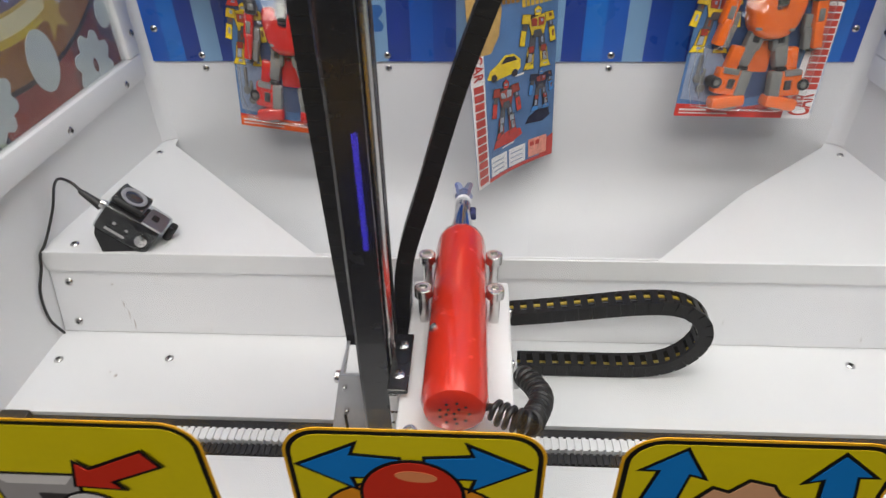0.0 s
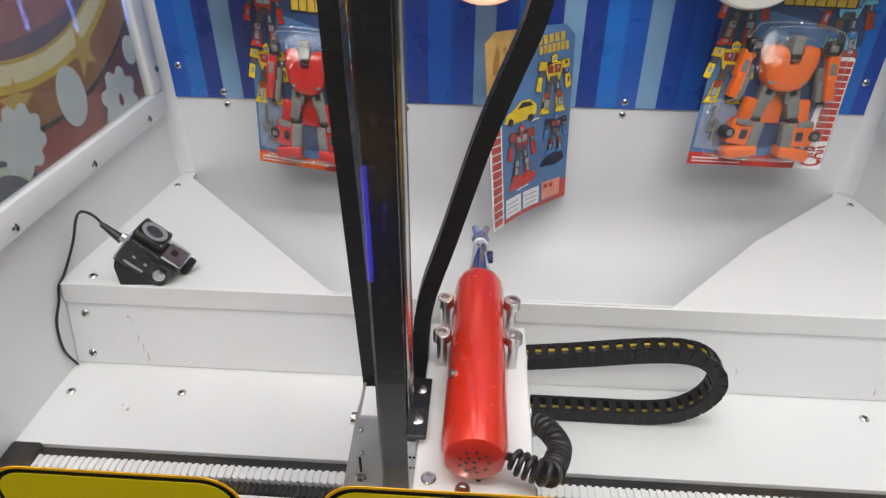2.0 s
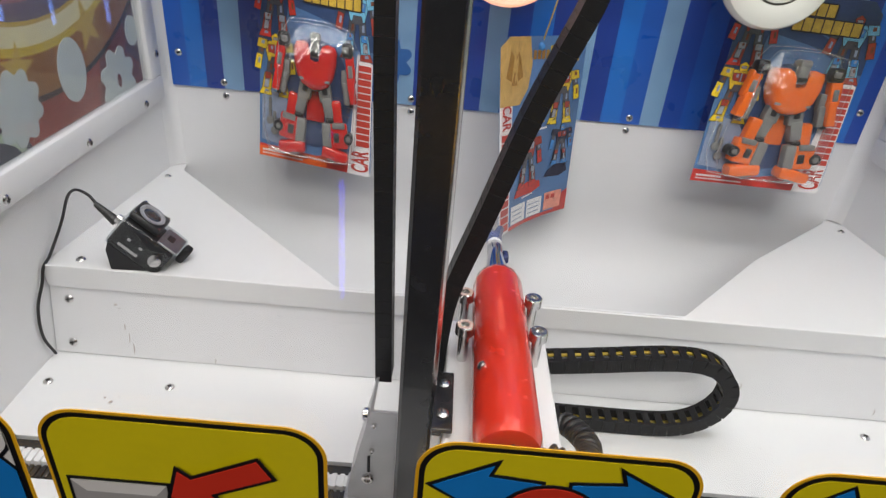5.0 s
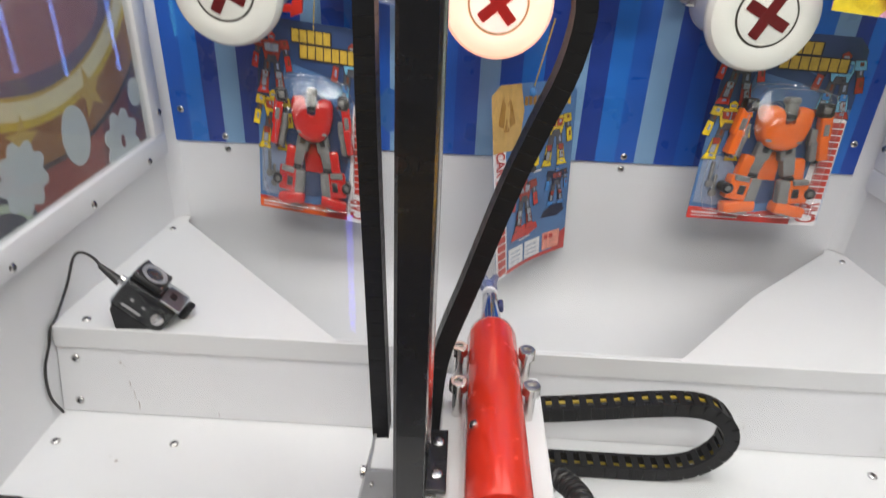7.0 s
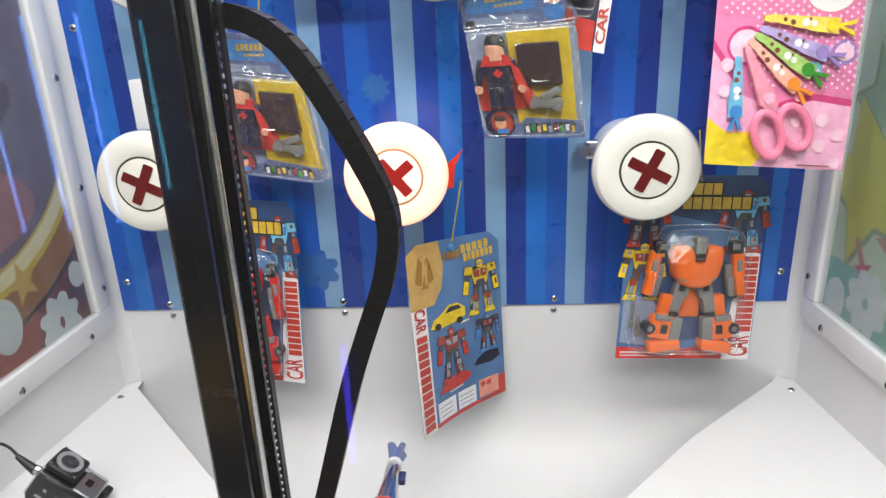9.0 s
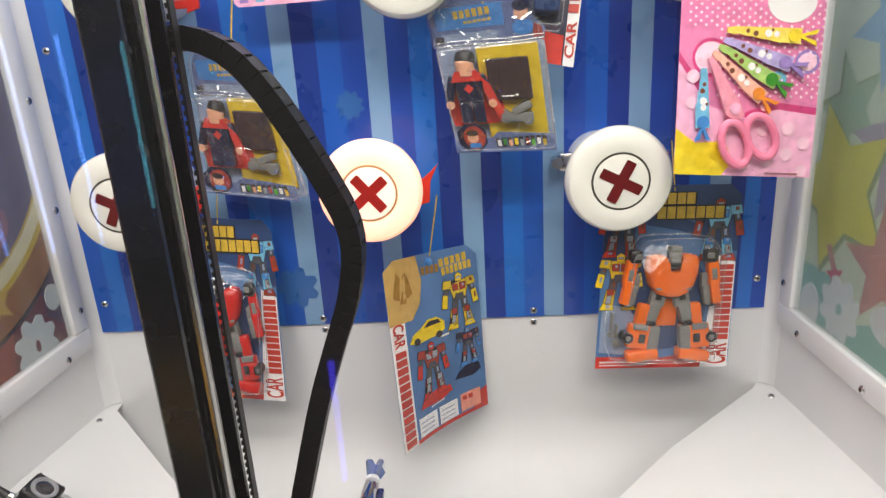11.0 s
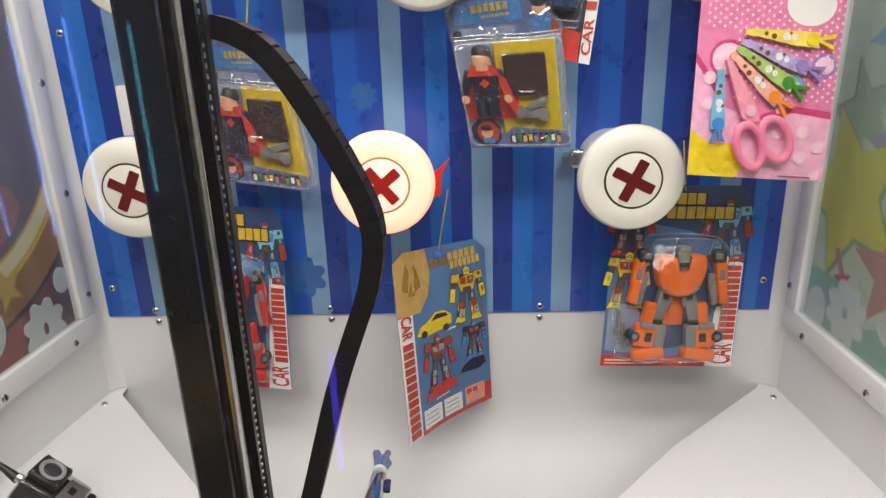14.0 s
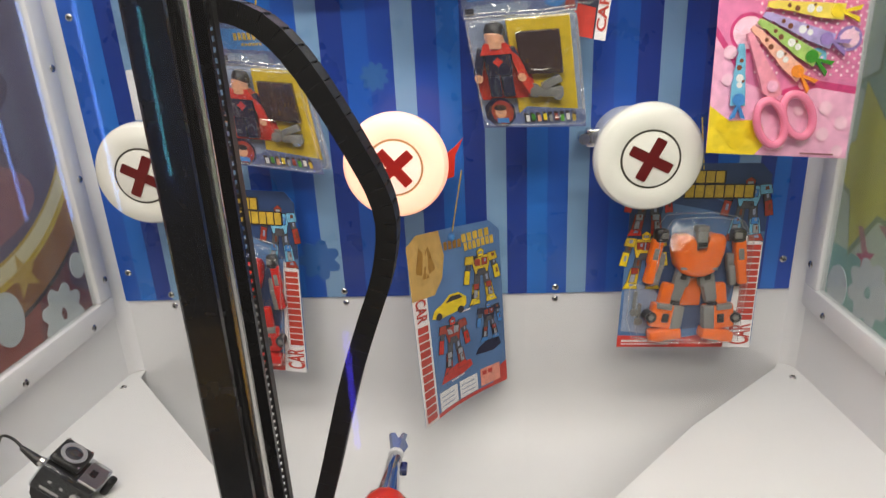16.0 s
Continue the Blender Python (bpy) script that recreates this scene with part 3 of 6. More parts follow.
# ---- travelling gantry ----
GX = -0.0305
gan = thing("gantry", (-0.087, -0.42, -0.004), "black upright gantry column on a belt-driven travel rail", "gantry")
ZC0, ZC1 = -0.004, 0.88
bm = B()
cx0, cx1, cy0, cy1 = -0.0930, -0.0740, -0.445, -0.403
prof = [(cx1, cy0), (cx0 + 0.002, cy0), (cx0, cy0 + 0.002), (cx0, cy1 - 0.002), (cx0 + 0.002, cy1), (cx1, cy1), (cx1, cy1 - 0.003), (cx0 + 0.003, cy1 - 0.003), (cx0 + 0.003, cy0 + 0.003), (cx1, cy0 + 0.003)]
lo = [bm.verts.new((x, y, ZC0)) for x, y in prof]
hi = [bm.verts.new((x, y, ZC1)) for x, y in prof]
for i in range(len(prof)):
    j = (i + 1) % len(prof)
    bm.faces.new((lo[i], lo[j], hi[j], hi[i]))
bm.faces.new(lo[::-1]), bm.faces.new(hi)
part("column", bm, BLACK, gan, "glossy black column channel", smooth=30)
bm = B()
cyl(bm, (-0.0745, -0.4285, ZC0), (-0.0745, -0.4285, ZC1), 0.0037, seg=20)
part("guide_rod", bm, STEEL, gan, "bright ground steel rod")
bm = B()
bx, by = -0.0765, -0.391
box(bm, bx, bx + 0.0012, by - 0.003, by + 0.003, ZC0, ZC1)
k = int((ZC1 - ZC0) / 0.005)
for i in range(k):
    z = ZC0 + 0.002 + i * 0.005
    box(bm, bx - 0.0012, bx + 0.0002, by - 0.003, by + 0.003, z, z + 0.0025)
part("toothed_belt", bm, RUBBER, gan, "black toothed lifting belt", smooth=0)
bm = B()
box(bm, -0.0860, -0.0850, -0.394, -0.388, ZC0, ZC1)
part("belt_return", bm, RUBBER, gan, smooth=0)
# base carriage with an aluminium angle and bolts
bm = B()
prism(bm, [(-0.127, -0.004), (-0.127, 0.018), (-0.1125, 0.091), (-0.0945, 0.091), (-0.0945, -0.004)], -0.4220, -0.4195)
prism(bm, [(-0.127, 0.0), (-0.127, 0.018), (-0.1125, 0.091), (-0.1105, 0.091), (-0.1250, 0.018), (-0.1250, 0.0)], -0.4195, -0.388)
part("bracket", bm, mat("dull_aluminium", (0.48, 0.48, 0.49), 0.42, 0.7, var=0.2, scale=60, bump=0.1, fine=900), gan, "brushed aluminium angle bracket", smooth=0)
bm = B()
box(bm, -0.1135, -0.1115, -0.4226, -0.4219, 0.034, 0.050)
part("bracket_slot", bm, HOLE, gan, smooth=0)
for x, z, r in ((-0.1095, 0.080, 0.0018), (-0.1105, 0.056, 0.0018), (-0.1130, 0.028, 0.0042)):
    bm = B()
    lathe(bm, (x, -0.422, z), (0, -1, 0), [(0, r), (0.0022, r), (0.0030, 0.8 * r), (0.0030, 0.5 * r), (0.0015, 0.5 * r), (0.0015, 0.0)], 16)
    part("bolt", bm, STEEL, gan)
bm = B()
lathe(bm, (-0.1150, -0.412, 0.079), (-1, 0, 0), [(0, 0.0045), (0.003, 0.0045), (0.004, 0.003), (0.004, 0.0)], 16)
part("bolt", bm, STEEL, gan)
bm = B()
box(bm, -0.130, 0.01, -0.50, -0.40, -0.0040, 0.006, 0.001, 2)
part("base_plate", bm, GALV, gan, "aluminium travel plate")

# travel rail in the front trough
rail = thing("travel_rail", (0, -0.43, -0.085), "white travel rail with a black toothed belt across the cabinet", "rail")
# plain dark grey strip between the floor's lip and the rack
bm = B()
box(bm, XL, XR, -0.3945, -0.3872, -0.012, -0.0035)
part("dark_strip", bm, RUBBER, rail, "dark grey strip", smooth=0)
bm = B()
box(bm, XL, XR, -0.4050, -0.3950, -0.050, -0.0045)
for i in range(138):
    x = XL + 0.002 + i * 0.006
    box(bm, x, x + 0.0034, -0.4076, -0.3952, -0.012, -0.0025)
part("rail_bar", bm, BOXW, rail, "white toothed rack", smooth=0)
bm = B()
box(bm, XL, XR, -0.4180, -0.4080, -0.030, -0.0075)
for i in range(166):
    x = XL + 0.002 + i * 0.005
    box(bm, x, x + 0.0028, -0.4180, -0.4080, -0.0077, -0.0055)
part("drive_belt", bm, RUBBER, rail, "black toothed drive belt", smooth=0)
bm = B()
box(bm, XL, XR, -0.60, -0.4190, -0.0849, -0.0060, 0.0015, 2)
part("rail_cover", bm, BOXW, rail, "white rail cover")
bm = B()
box(bm, XL, XR, -0.4185, -0.3870, -0.0848, -0.060)
part("trough", bm, RUBBER, rail, "dark trough", smooth=0)

for x0, x1 in ((XL + 0.001, XL + 0.026), (XR - 0.026, XR - 0.001)):
    bm = B()
    box(bm, x0, x1, -0.4170, -0.3876, -0.030, 0.004, 0.002, 2)
    part("end_block", bm, RUBBER, rail, "black rail end block")

# ---- lifting carriage with the drill ----
ZB = 0.115
car = thing("carriage", (GX, -0.43, 0.03), "white sheet-metal lifting carriage on the gantry column", "carriage")
bm = B()
box(bm, GX - 0.035, GX + 0.036, -0.505, -0.345, 0.030, ZB, 0.0022, 3)
part("housing", bm, BOXW, car, "white folded steel housing")
bm = B()
prism(bm, rect(-0.0018, 0, 0.0018, 0.09, 0.0017, 4), -0.0003, 0.0006)
bmesh.ops.transform(bm, matrix=Matrix(((1, 0, 0, GX + 0.003), (0, 0, 1, -0.487), (0, -1, 0, ZB), (0, 0, 0, 1))), verts=bm.verts)
part("slot", bm, HOLE, car, smooth=0)
for x, y in ((GX - 0.026, -0.487), (GX - 0.006, -0.493)):
    bm = B()
    lathe(bm, (x, y, ZB), (0, 0, 1), [(0, 0.0045), (0.0012, 0.0045), (0.002, 0.0036), (0.002, 0.0022), (0.0008, 0.002), (0.0008, 0)], 18)
    part("cap_bolt", bm, STEEL, car)
for y in (-0.482, -0.460, -0.418, -0.365):
    bm = B()
    lathe(bm, (GX + 0.036, y, ZB - 0.014), (1, 0, 0), [(0, 0.0038), (0.0018, 0.0036), (0.0026, 0.0022), (0.0026, 0)], 14)
    part("side_bolt", bm, STEEL, car)
for x, z in ((-0.008, 0.085), (0.0, 0.083), (0.008, 0.085)):
    bm = B()
    cyl(bm, (GX + x, -0.5056, z), (GX + x, -0.5035, z), 0.0012, seg=10)
    part("vent_hole", bm, HOLE, car)
for px in (-0.0245, 0.0245):
    for py in (-0.350, -0.389):
        x = GX + px
        bm = B()
        lathe(bm, (x, py, ZB), (0, 0, 1), [(0, 0.0036), (0.022, 0.0036), (0.022, 0.0062), (0.0285, 0.0062), (0.0292, 0.0054), (0.0292, 0.003), (0.0275, 0.0027), (0.0275, 0)], 22)
        part("guide_post", bm, STEEL, car, "steel cap-head guide post")
# black slider plate between column and housing
bm = B()
box(bm, -0.0722, -0.0662, -0.462, -0.412, 0.116, 0.1180, 0.0006, 1)
box(bm, -0.0725, -0.0600, -0.462, -0.412, 0.1185, 0.1222, 0.0006, 1)
part("slider_plate", bm, BLACK, car)
bm = B()
box(bm, -0.0720, -0.0662, -0.460, -0.414, 0.040, 0.1178, 0.001, 1)
part("slider_block", bm, BOXW, car)
for i, z in enumerate((0.100, 0.090, 0.060)):
    for x in (-0.0705, -0.0680):
        bm = B()
        cyl(bm, (x, -0.4606, z), (x, -0.459, z), 0.0009, seg=8)
        part("vent_hole", bm, HOLE, car)
for y in (-0.450, -0.424):
    bm = B()
    lathe(bm, (-0.0662, y, 0.1222), (0, 0, 1), [(0, 0.004), (0.0012, 0.0038), (0.002, 0.002), (0.002, 0)], 16)
    part("cap_bolt", bm, STEEL, car)

drill = thing("drill", (GX, -0.40, ZB + 0.001), "red metal cylinder drill with a shiny screwdriver tip", "drill")
ZA, RD = ZB + 0.0205, 0.0195
bm = B()
lathe(bm, (GX, 0, ZA), (0, 1, 0), [(-0.490, 0.0), (-0.490, 0.0145), (-0.488, 0.0175), (-0.481, RD), (-0.330, RD - 0.0008), (-0.322, 0.0172), (-0.3175, 0.0135), (-0.3175, 0.008)], 14)
part("body", bm, RED, drill, "red anodised body", smooth=40)
for i in range(14):
    r = 0.0 if i == 0 else (0.0045 if i < 5 else 0.0085)
    a = i * 2.4 if i < 5 else (i - 5) * 2 * math.pi / 9
    bm = B()
    cyl(bm, (GX + r * math.cos(a), -0.4902, ZA + r * math.sin(a)), (GX + r * math.cos(a), -0.489, ZA + r * math.sin(a)), 0.0010, seg=8)
    part("speaker_hole", bm, HOLE, drill)
bm = B()
lathe(bm, (GX, 0, ZA), (0, 1, 0), [(-0.319, 0.0100), (-0.312, 0.0100), (-0.290, 0.0072), (-0.270, 0.0066), (-0.268, 0.0052), (-0.264, 0.0052)], 24)
part("nose", bm, CHROME, drill, "chromed tapered nose")
bm = B()
lathe(bm, (GX, 0, ZA), (0, 1, 0), [(-0.2645, 0.0060), (-0.2625, 0.0066), (-0.2605, 0.0060)], 24)
part("collar", bm, ink("white_collar", 225, 225, 228), drill)
TIPB = mat("dark_blue_plastic", srgb(28, 40, 92), 0.25, var=0.1, scale=80, coat=0.5)
bm = B()
for a in (0, 90):
    pts = [(-0.005, 0.0), (0.005, 0.0), (0.010, 0.017), (0.006, 0.021), (0.0, 0.016), (-0.006, 0.021), (-0.010, 0.017)]
    b2 = B()
    prism(b2, pts, -0.0016, 0.0016)
    bmesh.ops.transform(b2, matrix=Matrix.Translation((GX, -0.2605, ZA)) @ pose(0, 0, 0, 0, 45 + a, 0) @ pose(0, 0, 0, -90, 0, 0), verts=b2.verts)
    me = bpy.data.meshes.new("tip_half")
    b2.to_mesh(me)
    b2.free()
    bm.from_mesh(me)
    bpy.data.meshes.remove(me)
part("tip", bm, mat("clear_blue_tip", srgb(168, 178, 214), 0.10, 0.7, var=0.1, scale=90), drill, "shiny cross-shaped tip", smooth=0)
bm = B()
box(bm, GX + 0.006, GX + 0.011, -0.283, -0.272, ZA - 0.006, ZA + 0.001, 0.001, 1)
part("catch", bm, TIPB, drill)
bm = B()
lathe(bm, (GX - 0.0145, -0.434, ZA + 0.0128), (-0.75, 0, 0.66), [(-0.002, 0.003), (0.0012, 0.003), (0.002, 0.002), (0.002, 0)], 14)
part("grub_screw", bm, STEEL, drill)

# coiled lead from the drill to the housing's side
coil = thing("coiled_cable", (0.02, -0.46, 0.10), "black coiled rubber cable between drill and carriage", "cable")
mid = smooth_path([(GX + 0.018, -0.482, ZA - 0.004), (GX + 0.040, -0.490, ZA - 0.006), (0.016, -0.478, 0.121), (0.022, -0.455, 0.112), (0.014, -0.434, 0.106), (0.0075, -0.432, 0.100)], 340)
pts = []
for i, p in enumerate(mid):
    d = (mid[min(i + 1, 340)] - mid[max(i - 1, 0)]).normalized()
    s = d.cross(Vector((0, 0, 1))).normalized()
    u = s.cross(d)
    a = 2 * math.pi * i / 15.5
    k = min(1, i / 20, (340 - i) / 20)
    pts.append(p + k * 0.0062 * (s * math.cos(a) + u * math.sin(a)))
bm = B()
tube(bm, pts, 0.0017, 7)
part("coil", bm, RUBBER, coil)
bm = B()
box(bm, 0.003, 0.0105, -0.436, -0.428, 0.096, 0.104, 0.0015, 2)
part("clip", bm, ink("white_cable_clip", 222, 222, 224), coil)


# ---- energy chains: link by link ----
YELLOW = ink("yellow_wire", 176, 150, 40)


def energy_chain(t, path, width, thick, pitch, axis, wires=(), bar=0.45):
    """Links along a path that lies in a plane across axis; each link is two side plates and two crossbars."""
    L = sum((b - a).length for a, b in zip(path, path[1:]))
    n = int(L / pitch)
    pts = smooth_path([tuple(p) for p in path], n)
    side = Vector(axis)
    for i in range(n):
        c = (pts[i] + pts[i + 1]) / 2
        d = (pts[i + 1] - pts[i]).normalized()
        up = side.cross(d).normalized()
        M = Matrix((d.to_4d(), side.to_4d(), up.to_4d(), (0, 0, 0, 1))).transposed()
        M.translation = c
        M[3][0] = M[3][1] = M[3][2] = 0
        if "link" not in t:
            bm = B()
            h, w = pitch / 2, width / 2
            for s in (-1, 1):
                y = s * (w - 0.001)
                box(bm, -h * 1.0, h * 0.96, y - 0.001, y + 0.001, -thick / 2, thick / 2)
                y = s * (w - 0.0022)
                box(bm, h * 0.4, h * 1.3, y - 0.0009, y + 0.0009, -thick / 2 * 0.97, thick / 2 * 0.97)
            for z in (-1, 1):
                z0, z1 = sorted((z * thick / 2 * 0.985, z * (thick / 2 - 0.0018)))
                box(bm, -h * (0.62 if bar < 0.8 else 0.95), h * bar, -w + 0.001, w - 0.001, z0, z1)
            ob = mesh_object("link", bm, CHAINB, 0)
            ob.parent = t
            ob.matrix_basis = M
            t["link"] = 1
            mesh = ob.data
        else:
            ob = new("link", mesh)
            ob.parent = t
            ob.matrix_basis = M
    del t["link"]
    for off, mm in wires:
        bm = B()
        pp = smooth_path([tuple(p) for p in path], n)
        rise = thick * 0.22
        tube(bm, [p + side * off + side.cross((pp[min(i + 1, n)] - pp[max(i - 1, 0)]).normalized()) * rise for i, p in enumerate(pp)], 0.0014, 6)
        ob = mesh_object("wire", bm, mm, 60)
        ob.parent = t


CY = -0.377
ch = thing("energy_chain", (0, 0, 0), "black plastic energy chain arching from carriage to gantry base", "cable chain", "energy chains", m=Matrix.Identity(4))
P2 = [(-0.072, 0.092), (-0.0705, 0.13), (-0.066, 0.166), (-0.051, 0.217), (-0.033, 0.279), (-0.020, 0.316), (-0.009, 0.345), (-0.0045, 0.364), (-0.0030, 0.379), (-0.0055, 0.394), (-0.013, 0.412), (-0.027, 0.440), (-0.041, 0.464), (-0.053, 0.4785), (-0.066, 0.487), (-0.082, 0.490), (-0.100, 0.480), (-0.1135, 0.45), (-0.1150, 0.34), (-0.112, 0.22), (-0.108, 0.085)]
energy_chain(ch, smooth_path([(x, CY, z) for x, z in P2], 200), 0.017, 0.0115, 0.0098, (0, 1, 0), [(0.0, RUBBER)], 0.9)
ch2 = thing("energy_chain", (0, 0, 0), "black plastic energy chain looping flat over the white floor", "cable chain", "energy chains", m=Matrix.Identity(4))
P3 = [(0.016, 0.0075), (0.06, 0.0075), (0.115, 0.0078), (0.142, 0.013), (0.160, 0.027), (0.168, 0.046), (0.163, 0.064), (0.148, 0.0765), (0.128, 0.080), (0.10, 0.078), (0.06, 0.072), (0.02, 0.0665), (-0.004, 0.064)]
energy_chain(ch2, smooth_path([(x + 0.003, -0.324, z) for x, z in P3], 160), 0.0175, 0.0125, 0.0108, (0, 1, 0), [(-0.0045, ink("white_wire", 120, 120, 116)), (0.0, RUBBER), (0.0042, YELLOW)], 0.42)
bm = B()
box(bm, -0.0135, 0.018, -0.335, -0.312, 0.0, 0.0165, 0.001, 2)
solid("chain_anchor", bm, BOXW, "white metal block holding the cable chain on the floor", "bracket")

# ---- round screw-head targets ----
DISH = mat("white_target_plastic", (0.80, 0.80, 0.74), 0.22, var=0.02, scale=30, coat=0.3)
LIT = mat("lit_target_plastic", (0.80, 0.72, 0.66), 0.3, var=0.02, scale=30, emit=(1.0, 0.40, 0.20), strength=1.05)
LITC = mat("lit_target_centre", (0.80, 0.74, 0.70), 0.3, var=0.02, scale=30, emit=(1.0, 0.55, 0.42), strength=0.75)
CROSS = mat("dark_red_cross", srgb(98, 14, 16), 0.3, var=0.15, scale=90, coat=0.3)
# lit target's cross and groove: the glow is put into their lighter colours
CROSSL = mat("lit_red_cross", srgb(160, 26, 22), 0.3, var=0.15, scale=90, emit=(1.0, 0.06, 0.03), strength=0.03)
GROOVE = ink("grey_groove", 62, 60, 52)
LITG = ink("lit_groove", 196, 150, 96)
STEM = mat("pale_stem_plastic", (0.62, 0.66, 0.74), 0.25, var=0.03, scale=30)
FLAG = mat("red_flag_plastic", srgb(214, 44, 24), 0.35, var=0.06, scale=90)


def target(x, z, lit=False, y=-0.117):
    t = thing("target_button", (x, -0.0031, z), "glowing white round target with a red cross recess" if lit else "white round target with a dark red cross recess",
              "target", "round targets")
    R = 0.051
    bm = B()
    lathe(bm, (x, y, z), (0, -1, 0), [(-0.020, 0.030), (-0.019, R * 0.93), (-0.012, R), (-0.006, R * 0.985), (-0.001, R * 0.93), (0.0016, R * 0.82), (0.002, R * 0.60), (0.0008, R * 0.535)], 56)
    part("dish", bm, LIT if lit else DISH, t)
    bm = B()
    lathe(bm, (x, y, z), (0, -1, 0), [(0.0006, R * 0.545), (0.0012, R * 0.54), (0.0012, R * 0.50), (0.0006, R * 0.49)], 48)
    part("groove", bm, GROOVE if not lit else LITG, t)
    bm = B()
    lathe(bm, (x, y, z), (0, -1, 0), [(0.0006, R * 0.505), (0.0018, R * 0.500), (0.0022, R * 0.47), (0.0022, 0.0)], 48)
    part("centre", bm, LITC if lit else DISH, t)
    for k in (0, 90):
        bm = B()
        h = 0.0005 if k else 0.0
        pts = moved(rect(-R * 0.41, -R * 0.095, R * 0.41, R * 0.095, 0.0012, 3), x, z, (-27 if not lit else 40) + k)
        prism(bm, pts, y - 0.0030 - h, y - 0.0015)
        part("cross_bar", bm, CROSSL if lit else CROSS, t)
    bm = B()
    lathe(bm, (x, -0.0031, z), (0, -1, 0), [(0, 0.034), (0.004, 0.034), (0.006, 0.034), (0.070, 0.033), (-0.0031 - y - 0.019, 0.029)], 40)
    part("stem", bm, STEM, t)
    bm = B()
    box(bm, x - 0.045, x - 0.024, -0.026, -0.012, z - 0.006, z + 0.014, 0.003, 2)
    cyl(bm, (x - 0.047, -0.03, z + 0.004), (x - 0.047, -0.010, z + 0.004), 0.006, seg=16)
    part("latch", bm, STEEL, t)
    bm = B()
    pts = [(x + 0.041, z - 0.030), (x + 0.053, z - 0.026), (x + 0.055, z - 0.004), (x + 0.064, z + 0.014), (x + 0.056, z + 0.006), (x + 0.046, z - 0.002)]
    prism(bm, pts, -0.052, -0.047)
    part("release_arm", bm, FLAG, t, "red plastic release arm")
    bm = B()
    box(bm, x + 0.018, x + 0.046, -0.0515, -0.0475, z - 0.026, z - 0.018, 0.001, 1)
    part("arm_root", bm, FLAG, t)
    return t


for x, z in ((-0.282, 0.35), (0.203, 0.35), (-0.25, 0.556), (0.012, 0.556), (0.262, 0.556)):
    target(x, z)
target(-0.035, 0.35, True)
bm = B()
box(bm, -0.313, -0.296, -0.055, -0.003, 0.395, 0.446, 0.002, 2)
solid("white_bracket", bm, FRAMEW, "small white plastic bracket on the striped panel", "bracket")


# ---- hanging prizes ----
def sheet_frame(tl, tr, bl, br, W, H):
    """Maps card metres (x right, z up, -y towards the viewer) on to the hanging sheet's four corners."""
    tl, tr, bl, br = (Vector(c) for c in (tl, tr, bl, br))
    n = (tr - tl + br - bl).cross(tl - bl + tr - br).normalized()
    if n.y > 0:
        n = -n

    def g(p):
        u, v = p.x / W, p.z / H
        return bl * (1 - u) * (1 - v) + br * u * (1 - v) + tl * (1 - u) * v + tr * u * v + n * -p.y
    return g


def laid(bm, f):
    for v in bm.verts:
        v.co = f(v.co)
    return bm


INK = {k: mat("card_" + k, srgb(*c), 0.3, coat=0.4, var={"slate": 0.34, "deep": 0.4, "white": 0.05, "letter": 0.08}.get(k, 0.26), scale=26 if k in ("slate", "deep") else 150, fine=900) for k, c in dict(
    slate=(78, 116, 164), deep=(46, 70, 112), brass=(192, 156, 92), rust=(158, 58, 44), mustard=(206, 176, 40), steel=(150, 156, 164), iron=(78, 80, 86), dusk=(92, 106, 148), pale=(138, 152, 178), red=(196, 52, 40), white=(232, 230, 232), letter=(186, 62, 50), gold=(206, 172, 62),
    dark=(44, 40, 44), yellow=(226, 196, 30), orange=(224, 96, 34), grey=(128, 128, 128), brown=(120, 66, 44), navy=(24, 27, 56), skin=(222, 164, 132),
    pink=(226, 128, 174), rose=(240, 176, 208), blush=(246, 200, 220), magenta=(206, 64, 124), lemon=(236, 208, 48), violet=(150, 124, 190), green=(92, 178, 66),
    leaf=(52, 140, 44), blue=(58, 130, 200), aqua=(110, 180, 214), peach=(232, 150, 130), tang=(238, 140, 48), bronze=(150, 110, 44), blush2=(234, 150, 172), petal=(248, 214, 230), cream=(240, 214, 96), lilac=(176, 160, 212), lime=(164, 196, 110), salmon=(238, 176, 158)).items()}
TOY = {"orange": mat("toy_orange", srgb(236, 108, 30), 0.20, var=0.12, scale=120, coat=0.8), "red": mat("toy_red", srgb(200, 38, 32), 0.20, var=0.12, scale=120, coat=0.8),
       "grey": mat("toy_grey", srgb(120, 120, 118), 0.4, var=0.08, scale=90), "black": mat("toy_black", srgb(34, 32, 34), 0.35, var=0.1, scale=90), "brown": mat("toy_brown", srgb(58, 42, 42), 0.22, var=0.25, scale=60)}


def printed(t, f, shapes, step=0.00014, y=-0.0006):
    for k, (nm, pts, mm) in enumerate(shapes):
        bm = B()
        prism(bm, pts, y - step * (k + 1), y + 0.0001)
        part(nm, laid(bm, f), INK[mm], t, smooth=0)


def backing(t, f, W, H, mm, cut=0.0, r=0.004):
    bm = B()
    pts = rect(0, 0, W, H, r, 3) if not cut else [(r, 0), (W - r, 0), (W, r), (W, H - cut), (W - cut, H), (cut, H), (0, H - cut), (0, r)]
    prism(bm, pts, -0.0006, 0.0)
    part("card", laid(bm, f), INK[mm], t, smooth=0)


